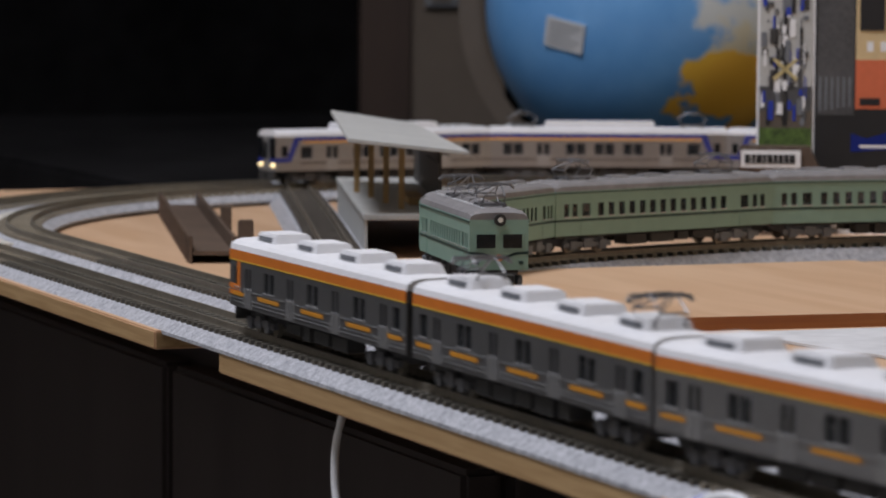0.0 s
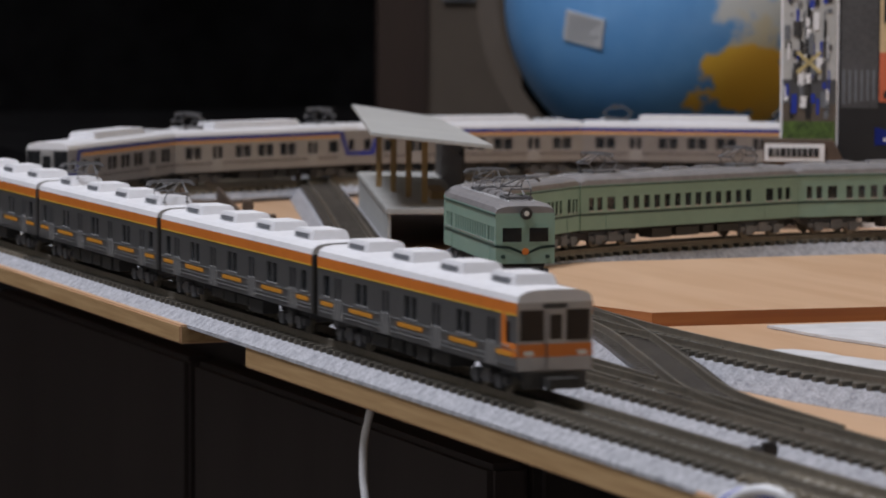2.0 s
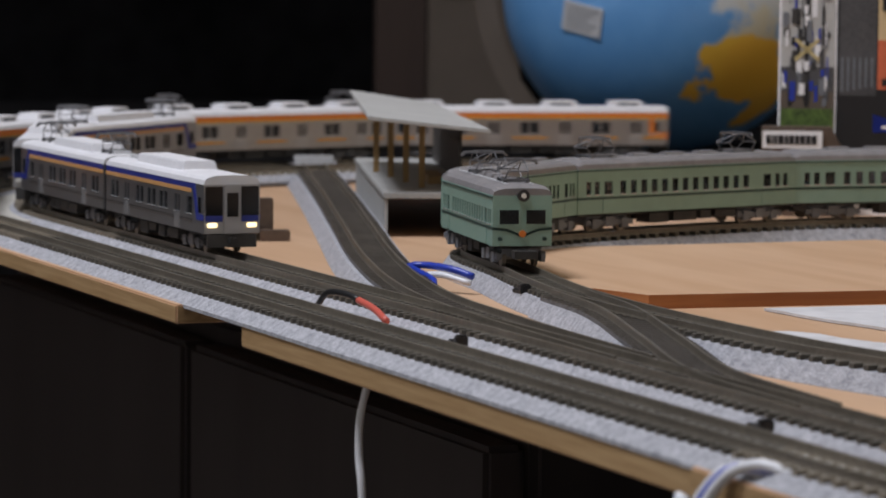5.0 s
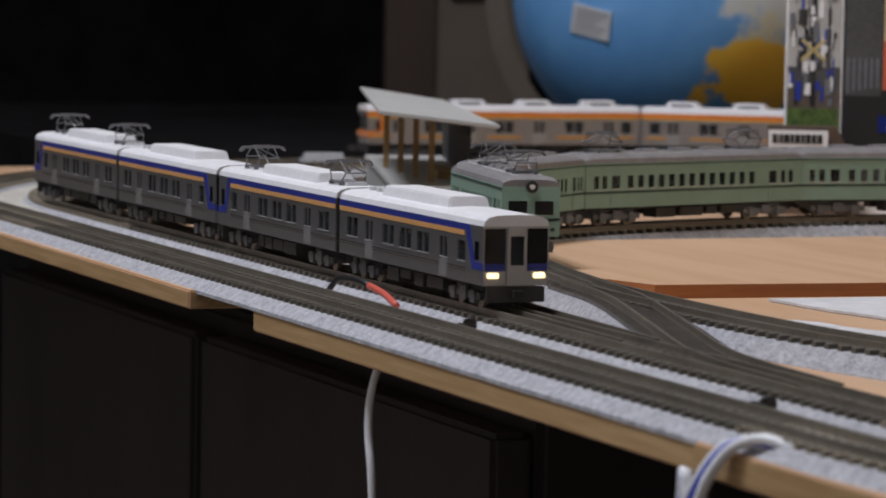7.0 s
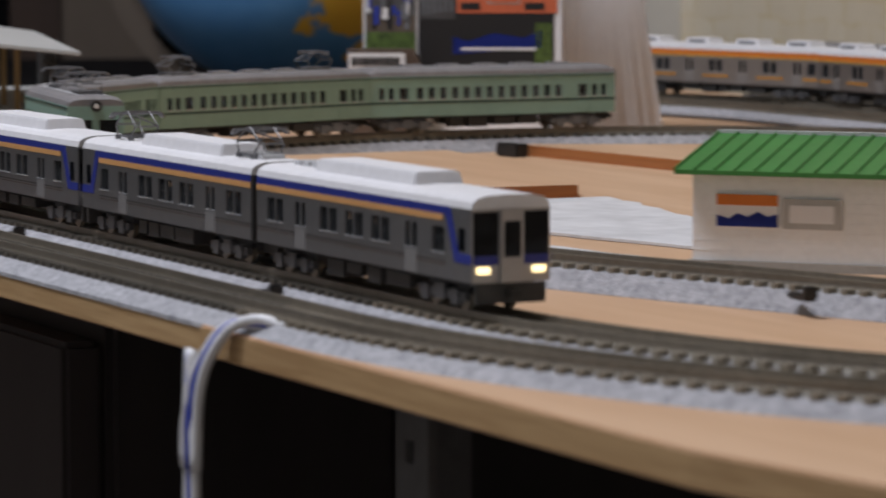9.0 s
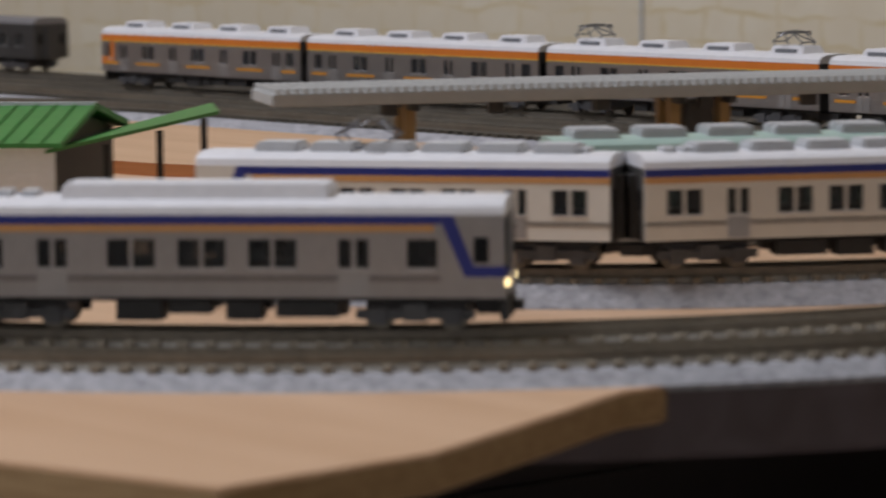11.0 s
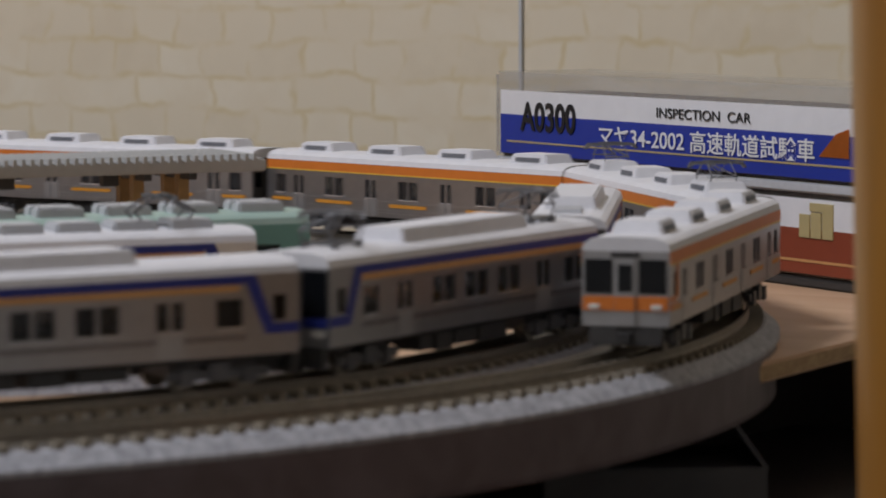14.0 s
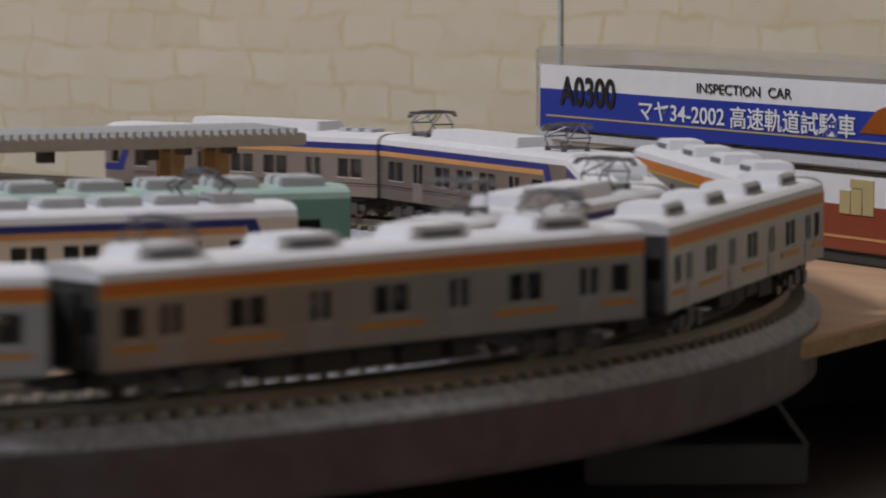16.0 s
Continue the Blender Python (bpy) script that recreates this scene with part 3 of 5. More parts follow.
def undercarriage(car, length, seed, bright=False):
    rnd = random.Random(seed)
    bm = bmesh.new()
    box(bm, -length / 2 + 0.002, length / 2 - 0.002, -0.0066, 0.0066, 0.0056, FLOOR + 0.0004)
    x = -length * 0.17
    while x < length * 0.17:
        w = rnd.uniform(0.005, 0.012)
        for sy in (-1, 1):
            box(bm, x, x + w, sy * rnd.uniform(0.0012, 0.003), sy * 0.0080, rnd.uniform(0.0020, 0.0034), 0.0058)
        x += w + rnd.uniform(0.001, 0.003)
    part("underframe", bm, M["under"], car, "dark underfloor equipment boxes")
    for x in (-length * 0.345, length * 0.345):
        bogie(car, x, bright)
    for s in (-1, 1):
        bm = bmesh.new()
        box(bm, s * length / 2 - 0.0012, s * length / 2 + 0.0026, -0.0014, 0.0014, 0.0036, 0.0054)
        box(bm, s * length / 2 - 0.006, s * length / 2 - 0.001, -0.0036, 0.0036, 0.0030, 0.0054)
        part("coupler", bm, M["under"], car)


def panes(car, openings, side, sill, head, me_cache, mat="glass"):
    y = side * (HALF - 0.00045)
    for u, v in openings:
        # a thin bright strip paints the glint along the window's lower edge
        strip(car, "sill_glint", u - 0.0001, v + 0.0001, side, sill - 0.0003, sill, "glint", proud=0.00025)
        key = round(v - u, 5), round(head - sill, 5), mat
        if key not in me_cache:
            bm = bmesh.new()
            box(bm, -(v - u) / 2 - 0.0001, (v - u) / 2 + 0.0001, -0.00008, 0.00008, 0, head - sill)
            me_cache[key] = finish(bm, "pane", M[mat])
        share("pane", me_cache[key], car, ((u + v) / 2, y, sill))


CACHE = {}


def strip(car, name, x0, x1, side, z0, z1, mat, label="", proud=0.00012):
    bm = bmesh.new()
    y = side * HALF
    box(bm, x0, x1, min(y, y + side * proud), max(y, y + side * proud), z0, z1)
    return part(name, bm, M[mat], car, label)


def slanted_strip(car, pts, side, mat, name="band", label="", proud=0.00016):
    bm = bmesh.new()
    y0, y1 = side * HALF, side * (HALF + proud)
    lo = [bm.verts.new((x, y0, z)) for x, z in pts]
    hi = [bm.verts.new((x, y1, z)) for x, z in pts]
    bm.faces.new(hi)
    n = len(pts)
    for i in range(n):
        bm.faces.new((lo[i], lo[(i + 1) % n], hi[(i + 1) % n], hi[i]))
    return part(name, bm, M[mat], car, label)


def end_wall(car, x, d, mat, door=True, name="end_wall"):
    bm = bmesh.new()
    box(bm, min(x, x - d * 0.0006), max(x, x - d * 0.0006), -HALF + 0.0006, HALF - 0.0006, FLOOR, GUTTER)
    e = part(name, bm, M[mat], car)
    if door:
        bm = bmesh.new()
        box(bm, min(x, x + d * 0.0016), max(x, x + d * 0.0016), -0.0034, 0.0034, FLOOR, 0.0205)
        part("gangway", bm, M["dark"], car, "dark rubber gangway bellows")
        for sy in (-1, 1):
            bm = bmesh.new()
            box(bm, min(x, x + d * 0.00015), max(x, x + d * 0.00015), sy * 0.0062 - 0.0014, sy * 0.0062 + 0.0014, SILL + 0.001, HEAD)
            part("end_window", bm, M["glass_dark"], e)
    return e


def face_box(car, name, x, d, y0, y1, z0, z1, mat, label="", proud=0.0003, parent=None):
    bm = bmesh.new()
    box(bm, min(x, x + d * proud), max(x, x + d * proud), y0, y1, z0, z1)
    return part(name, bm, M[mat], parent or car, label, bevel=min(0.0002, proud * 0.4))


def windows_in(length, groups):
    """Openings from (centre, width) pairs given as fractions of the length."""
    return [((c - w / 2) * length, (c + w / 2) * length) for c, w in groups]


def shell(car, length, mat, roof_mat, openings, sill=SILL, head=HEAD, crown=CROWN, ends=0.0):
    for side in (-1, 1):
        bm = bmesh.new()
        wall_panel(bm, length, openings, side, sill, head, FLOOR, GUTTER)
        part("side_wall", bm, M[mat], car)
        panes(car, openings, side, sill, head, CACHE)
    bm = bmesh.new()
    roof_shell(bm, length, crown, GUTTER, ends)
    part("roof", bm, M[roof_mat], car, smooth=False)
    bm = bmesh.new()
    box(bm, -length / 2 + 0.001, length / 2 - 0.001, -HALF + 0.0008, HALF - 0.0008, FLOOR + 0.0004, FLOOR + 0.0008)
    for sy in (-1, 1):
        box(bm, -length / 2 + 0.010, length / 2 - 0.010, sy * 0.0046, sy * 0.0084, FLOOR + 0.0008, SILL - 0.0006)
    part("seats", bm, M["interior"], car)


def orange_car(cabs, pans, seed):
    """Stainless commuter car with an orange and yellow band. cabs: which ends (-1, 1) are driving ends."""
    length = 0.1345
    car = thing("train_car", (0, 0, RAIL), 0, "stainless model train car with orange band and white roof", "train car", "silver and orange train")
    doors = [(-0.385, 0.030), (-0.128, 0.030), (0.128, 0.030), (0.385, 0.030)]
    wins = [(-0.257, 0.062), (-0.185, 0.04), (-0.325, 0.035), (0.0, 0.068), (-0.065, 0.028), (0.065, 0.028), (0.257, 0.062), (0.185, 0.04), (0.325, 0.035), (-0.450, 0.036), (0.450, 0.036)]
    openings = []
    for c, w in doors:
        openings += [(c - 0.011, 0.0135), (c + 0.011, 0.0135)]
    for c, w in wins[::1]:
        if abs(c) in (0.257, 0.0):
            openings += [(c - 0.0175, 0.029), (c + 0.0175, 0.029)]
        elif abs(c) == 0.450:
            openings.append((c, w))
    ops = windows_in(length, openings)
    shell(car, length, "steel_side", "white_roof", ops)
    for side in (-1, 1):
        strip(car, "orange_band", -length / 2, length / 2, side, 0.0196, 0.0221, "orange", "orange band under the eaves")
        strip(car, "yellow_line", -length / 2, length / 2, side, 0.0192, 0.0196, "yellow")
        for c, w in ((-0.445, 0.07), (-0.257, 0.125), (0.0, 0.125), (0.257, 0.125), (0.445, 0.07)):
            strip(car, "orange_dash", (c - w / 2) * length, (c + w / 2) * length, side, 0.0097, 0.0107, "amber_dash", proud=0.0002)
        for c, w in doors:
            for e in (-1, 1):
                strip(car, "door_leaf", (c + e * 0.012 - 0.0105) * length, (c + e * 0.012 + 0.0105) * length, side, FLOOR + 0.0002, 0.0118, "silver", proud=0.00022)
        bm = bmesh.new()
        for z in (0.0078, 0.0088, 0.0112):
            box(bm, -length / 2, length / 2, min(side * HALF, side * (HALF + 0.00018)), max(side * HALF, side * (HALF + 0.00018)), z, z + 0.00022)
        part("corrugation", bm, M["silver"], car)
    for i, c in enumerate((-0.36, -0.12, 0.12, 0.36)):
        bm = bmesh.new()
        x = c * length
        v = box(bm, x - 0.0082, x + 0.0082, -0.0056, 0.0056, CROWN - 0.0006, CROWN + 0.0024)
        for q in v[4:]:
            q.co.x, q.co.y = x + (q.co.x - x) * 0.86, q.co.y * 0.86
        cooler = part("roof_cooler", bm, M["white_roof"], car, "white roof-mounted cooler", bevel=0.0004)
        for sy in (-1, 1):
            bm = bmesh.new()
            box(bm, x - 0.005, x + 0.005, sy * 0.0053 - 0.0003, sy * 0.0053 + 0.0003, CROWN + 0.0002, CROWN + 0.0014)
            part("grille", bm, M["ac_dark"], cooler)
    for x in pans:
        pantograph(car, x * length, CROWN)
    for d in (-1, 1):
        x = d * length / 2
        if d in cabs:
            end_wall(car, x, d, "silver", False, "cab_front")
            for y0, y1 in ((-0.0086, -0.0028), (0.0028, 0.0086)):
                face_box(car, "cab_window", x, d, y0, y1, 0.0134, 0.0205, "glass_dark", "dark cab window")
            dw = face_box(car, "cab_door", x, d, -0.0022, 0.0022, FLOOR, 0.0205, "silver", proud=0.0006)
            face_box(car, "door_window", x + d * 0.0006, d, -0.0015, 0.0015, 0.0138, 0.0195, "glass_dark", parent=dw, proud=0.0002)
            for y0, y1 in ((-0.0090, -0.0023), (0.0023, 0.0090)):
                face_box(car, "orange_panel", x, d, y0, y1, 0.0098, 0.0128, "orange", "orange band below the cab windows")
            face_box(car, "orange_panel", x + d * 0.0006, d, -0.0021, 0.0021, 0.0098, 0.0128, "orange", proud=0.0002)
            face_box(car, "destination_sign", x, d, -0.003, 0.003, 0.0208, 0.0220, "dark")
            for sy in (-1, 1):
                face_box(car, "headlight", x, d, sy * 0.0066 - 0.0012, sy * 0.0066 + 0.0012, 0.0101, 0.0112, "lamp_off", "round pale headlight", proud=0.0007)
            face_box(car, "skirt", x - d * 0.001, d, -0.0078, 0.0078, 0.0026, 0.0064, "dark", "dark snowplough skirt", proud=0.0012)
            for side in (-1, 1):
                strip(car, "orange_corner", min(x, x - d * 0.009), max(x, x - d * 0.009), side, 0.0098, 0.0128, "orange")
                strip(car, "orange_corner", min(x - d * 0.0065, x - d * 0.009), max(x - d * 0.0065, x - d * 0.009), side, 0.0128, 0.0196, "orange")
        else:
            # dark end colour paints the shade of the gap between coupled cars
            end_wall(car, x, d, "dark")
    undercarriage(car, length, seed)
    return car


def blue_car(cab, pans, seed, lamp="lamp", moving=True, body="steel_side", length=0.1105):
    """Short silver car with a blue and orange band; cab is the driving end (-1 or 1) or 0."""
    car = thing("train_car", (0, 0, RAIL), 0, "silver model train car with blue and orange bands", "train car", "silver and blue train" if moving else "parked train by the platform")
    c = cab or 1
    openings = [(x + d, 0.038) for x in (-0.405, -0.140, -0.018, 0.104) for d in (-0.0225, 0.0225)]
    doors = [(-0.292, 0.022), (-0.262, 0.022), (0.228, 0.022), (0.258, 0.022)]
    ops = windows_in(length, [(x * c, w) for x, w in openings + doors])
    ops += windows_in(length, [(0.360 * c, 0.052)] if cab else [(0.382 * c, 0.038), (0.427 * c, 0.038)])
    shell(car, length, body, "white_roof", ops)
    for side in (-1, 1):
        x1 = length / 2 - (0.012 if cab else 0)
        x0 = -length / 2
        a, b = (x0, x1) if c > 0 else (-x1, -x0)
        strip(car, "blue_band", a, b, side, 0.0204, 0.0221, "blue", "dark blue band under the roof")
        strip(car, "orange_line", a, b - (0.0012 if c > 0 else 0), side, 0.0190, 0.0204, "peach", "thin orange line below the blue band")
        strip(car, "waist_line", a, b, side, 0.0103, 0.0106, "dark")
        strip(car, "orange_line", a, b, side, 0.0097, 0.0099, "brown")
        if cab:
            e = length / 2
            slanted_strip(car, [(c * (e - 0.0124), 0.0221), (c * (e - 0.0096), 0.0221), (c * (e - 0.0058), 0.0126), (c * e, 0.0126), (c * e, 0.0106), (c * (e - 0.0075), 0.0106)], side, "blue", "blue_band", "blue band slanting down to the cab")
        for dx in (-0.277, 0.243):
            strip(car, "door_panel", (dx * c - 0.026) * length, (dx * c + 0.026) * length, side, FLOOR + 0.0003, SILL - 0.0006, "silver", proud=0.00016)
    bm = bmesh.new()
    a, b = (-0.27, 0.20) if cab else (-0.26, 0.24)
    v = box(bm, a * length * 1.0 * c, b * length * c, -0.0062, 0.0062, CROWN - 0.0008, CROWN + 0.0026)
    for q in v[4:]:
        q.co.y *= 0.86
        q.co.x = q.co.x * 0.975
    if moving:
        part("roof_cooler", bm, M["white_roof"], car, "long white roof cooler fairing", bevel=0.0004)
    else:
        bm.free()
        for i in range(6):
            bm = bmesh.new()
            x = (-0.36 + i * 0.135) * length
            box(bm, x - 0.0050, x + 0.0050, -0.0048, 0.0048, CROWN - 0.0008, CROWN + 0.0019)
            part("roof_cooler", bm, M["ac_grey"], car, "low grey roof cooler", bevel=0.0006)
    for i in range(3):
        bm = bmesh.new()
        x = (-0.42 + i * 0.045) * length * c
        box(bm, x - 0.0014, x + 0.0014, -0.0030, 0.0030, CROWN - 0.0004, CROWN + 0.0010)
        part("roof_box", bm, M["ac_grey"], car)
    for x in pans:
        pantograph(car, x * length, CROWN)
    for d in (-1, 1):
        x = d * length / 2
        if d == cab:
            end_wall(car, x, d, "silver", False, "cab_front")
            for y0, y1 in ((-0.0089, -0.0031), (0.0031, 0.0089)):
                face_box(car, "cab_window", x, d, y0, y1, 0.0124, 0.0216, "glass_dark", "tall black cab window")
                face_box(car, "blue_panel", x, d, y0, y1, 0.0104, 0.0124, "blue", "blue panel below the window")
            dw = face_box(car, "cab_door", x, d, -0.0028, 0.0028, FLOOR, 0.0220, "silver", proud=0.0008)
            face_box(car, "door_window", x + d * 0.0008, d, -0.0019, 0.0019, 0.0120, 0.0196, "glass_dark", parent=dw, proud=0.0002)
            for sy in (-1, 1):
                face_box(car, "headlight", x, d, sy * 0.0066 - 0.0016, sy * 0.0066 + 0.0016, 0.0086, 0.0100, lamp, "lit warm white headlight" if lamp == "lamp" else "pale unlit headlight", proud=0.0006)
            face_box(car, "skirt", x - d * 0.001, d, -0.0082, 0.0082, 0.0022, 0.0064, "dark", "dark grey skirt with a bent step", proud=0.0014)
            for side in (-1, 1):
                strip(car, "cab_side_window", *sorted((x - d * 0.0058, x - d * 0.0030)), side, 0.0132, 0.0180, "glass_dark")
        else:
            # coupled end coloured dark to hold the gap's shade
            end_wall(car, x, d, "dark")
    undercarriage(car, length, seed)
    return car


def green_car(cab, pans, seed, length=0.1135):
    """Old light green car with a rounded grey roof."""
    car = thing("train_car", (0, 0, RAIL), 0, "light green model train car with a grey roof", "train car", "parked green train")
    fr = [(-0.452, 0.022), (-0.415, 0.022)] + [(-0.30 + i * 0.047, 0.026) for i in range(13)] + [(0.415, 0.022), (0.452, 0.022), (-0.365, 0.036), (0.365, 0.036)]
    ops = windows_in(length, fr)
    shell(car, length, "green", "roof_grey", ops, 0.0133, 0.0178, CROWN + 0.0004, 0.0012)
    for side in (-1, 1):
        strip(car, "green_line", -length / 2, length / 2, side, 0.0116, 0.0124, "dgreen", "dark green waist line")
        strip(car, "gutter", -length / 2, length / 2, side, 0.0214, 0.0218, "dgreen", proud=0.0003)
        for c in (-0.365, 0.365):
            strip(car, "door_leaf", (c - 0.024) * length, (c + 0.024) * length, side, FLOOR + 0.0004, 0.0114, "green", proud=0.00018)
    for i in range(5):
        bm = bmesh.new()
        x = (-0.30 + i * 0.15) * length
        v = box(bm, x - 0.0045, x + 0.0045, -0.0026, 0.0026, CROWN, CROWN + 0.0014)
        for q in v[4:]:
            q.co.y *= 0.7
        part("roof_vent", bm, M["roof_grey"], car, bevel=0.0003)
    bm = bmesh.new()
    for sy in (-1, 1):
        box(bm, -length * 0.46, length * 0.46, sy * 0.0040 - 0.0003, sy * 0.0040 + 0.0003, CROWN - 0.0002, CROWN + 0.0005)
    part("roof_walk", bm, M["ac_grey"], car)
    for x in pans:
        pantograph(car, x * length, CROWN + 0.0004)
    for d in (-1, 1):
        x = d * length / 2
        if d == cab:
            end_wall(car, x, d, "green", False, "cab_front")
            for y0, y1 in ((-0.0078, -0.0006), (0.0006, 0.0078)):
                fr = face_box(car, "window_frame", x, d, y0, y1, 0.0128, 0.0182, "green", "green window frame", proud=0.0003)
                face_box(car, "cab_window", x + d * 0.0003, d, y0 + 0.0006, y1 - 0.0006, 0.0134, 0.0177, "glass_dark", parent=fr, proud=0.0001)
            bm = bmesh.new()
            bmesh.ops.create_cone(bm, cap_ends=True, segments=18, radius1=0.0019, radius2=0.0017, depth=0.0022, matrix=Matrix.Translation((x + d * 0.0006, 0, 0.0222)) @ Matrix.Rotation(math.pi / 2, 4, "Y"))
            hl = part("headlight", bm, M["under"], car, "single round headlight in a dark housing")
            bm = bmesh.new()
            bmesh.ops.create_cone(bm, cap_ends=True, segments=18, radius1=0.0008, radius2=0.0008, depth=0.0003, matrix=Matrix.Translation((x + d * 0.0018, 0, 0.0222)) @ Matrix.Rotation(math.pi / 2, 4, "Y"))
            part("lens", bm, M["lamp_off"], hl)
            for sy in (-1, 1):
                bm = bmesh.new()
                vs = [bm.verts.new((x + d * 0.0002, sy * y, zz)) for y, zz in ((0.0, 0.0092), (0.0, 0.0100), (0.0048, 0.0120), (HALF, 0.0124), (HALF, 0.0116), (0.0050, 0.0112))]
                bm.faces.new(vs)
                bmesh.ops.solidify(bm, geom=bm.faces[:], thickness=0.0001)
                part("green_line", bm, M["dgreen"], car)
                face_box(car, "tail_lamp", x, d, sy * 0.0070 - 0.0007, sy * 0.0070 + 0.0007, 0.0082, 0.0094, "dgreen", proud=0.0005)
            bm = bmesh.new()
            bmesh.ops.create_cone(bm, cap_ends=True, segments=12, radius1=0.0011, radius2=0.0011, depth=0.0004, matrix=Matrix.Translation((x + d * 0.0004, 0, 0.0104)) @ Matrix.Rotation(math.pi / 2, 4, "Y"))
            part("head_mark", bm, M["orange"], car, "small orange head mark")
            face_box(car, "coupler_box", x, d, -0.0017, 0.0017, 0.0036, 0.0058, "under", "black coupler and hoses", proud=0.0018)
        else:
            end_wall(car, x, d, "green")
    undercarriage(car, length, seed, True)
    return car


def line_pose(points, s, reach=0.038):
    """Pose of a car whose centre is s metres along a plan line."""
    def at(u):
        for a, b in zip(points, points[1:]):
            seg = float(np.linalg.norm(b - a))
            if u <= seg:
                return a + (b - a) * (u / seg)
            u -= seg
        return points[-1]
    a, b, c = at(s - reach), at(s + reach), at(s)
    m = (a + b) / 2 * 0.7 + c * 0.3
    return pose(float(m[0]), float(m[1]), RAIL, 0, 0, math.degrees(math.atan2(b[1] - a[1], b[0] - a[0])))


def nearest_s(points, x, y):
    best, run, out = 9, 0.0, 0.0
    for a, b in zip(points, points[1:]):
        d = float(np.hypot(a[0] - x, a[1] - y))
        if d < best:
            best, out = d, run
        run += float(np.linalg.norm(b - a))
    return out


def parked():
    s0 = nearest_s(SIDING, -0.162, 0.105)
    run = s0
    for k, (cab, pans, size) in enumerate(((-1, (-0.33, 0.22), 0.078), (0, (), 0.066), (0, (-0.35, 0.30), 0.1075), (1, (), 0.1075))):
        car = green_car(cab, pans, 40 + k, size)
        car.matrix_basis = line_pose(SIDING, run + size / 2, size * 0.33)
        run += size + 0.0025
    s1 = nearest_s(SIDING, 0.311, 0.172)
    for k in (0, 1):
        car = blue_car(1 if k == 0 else -1, (-0.3,) if k else (0.1,), 60 + k, "lamp_off", False, "cream", 0.0935)
        car.matrix_basis = line_pose(SIDING, s1 - (k + 0.5) * 0.096, 0.032)
    car = teal_car()
    car.matrix_basis = pose(0.381, 0.300, RAIL, 0, 0, 58)
    car = dark_car()
    car.matrix_basis = pose(-0.447, 0.608, RAIL, 0, 0, 0)


def teal_car():
    length = 0.132
    car = thing("train_car", (0, 0, RAIL), 0, "teal-sided model train car with pale roof coolers", "train car", "parked train by the platform")
    ops = windows_in(length, [(-0.42 + i * 0.084, 0.05) for i in range(11)])
    shell(car, length, "teal", "teal_roof", ops)
    for i in range(8):
        for sy in (-1, 1):
            bm = bmesh.new()
            x = (-0.42 + i * 0.12) * length
            box(bm, x - 0.0055, x + 0.0055, sy * 0.0034 - 0.0026, sy * 0.0034 + 0.0026, CROWN - 0.0008, CROWN + 0.0020)
            part("roof_cooler", bm, M["ac_grey"], car, bevel=0.0005)
    for d in (-1, 1):
        end_wall(car, d * length / 2, d, "teal")
    undercarriage(car, length, 77)
    return car


def dark_car():
    length = 0.125
    car = thing("train_car", (0, 0, RAIL), 0, "dark grey-green parked model railway car", "train car", "car on the back siding")
    ops = windows_in(length, [(-0.40 + i * 0.1, 0.05) for i in range(9)])
    shell(car, length, "dark", "roof_grey", ops)
    for d in (-1, 1):
        end_wall(car, d * length / 2, d, "dark")
    undercarriage(car, length, 78)
    return car


parked()
ORANGE = [orange_car(c, p, 20 + k) for k, (c, p) in enumerate((((1,), ()), ((), (0.35, -0.38)), ((), ()), ((-1,), ())))]
BLUE = [blue_car(c, p, 30 + k, "lamp" if k == 0 else "lamp_off") for k, (c, p) in enumerate(((1, ()), (-1, (0.36, -0.36)), (1, ()), (-1, (0.36, -0.36))))]


# ---- station, shelter, platform ----
def local_box(parent, name, x0, x1, y0, y1, z0, z1, mat, label="", bevel=0.0):
    bm = bmesh.new()
    box(bm, x0, x1, y0, y1, z0, z1)
    return part(name, bm, M[mat], parent, label, bevel)


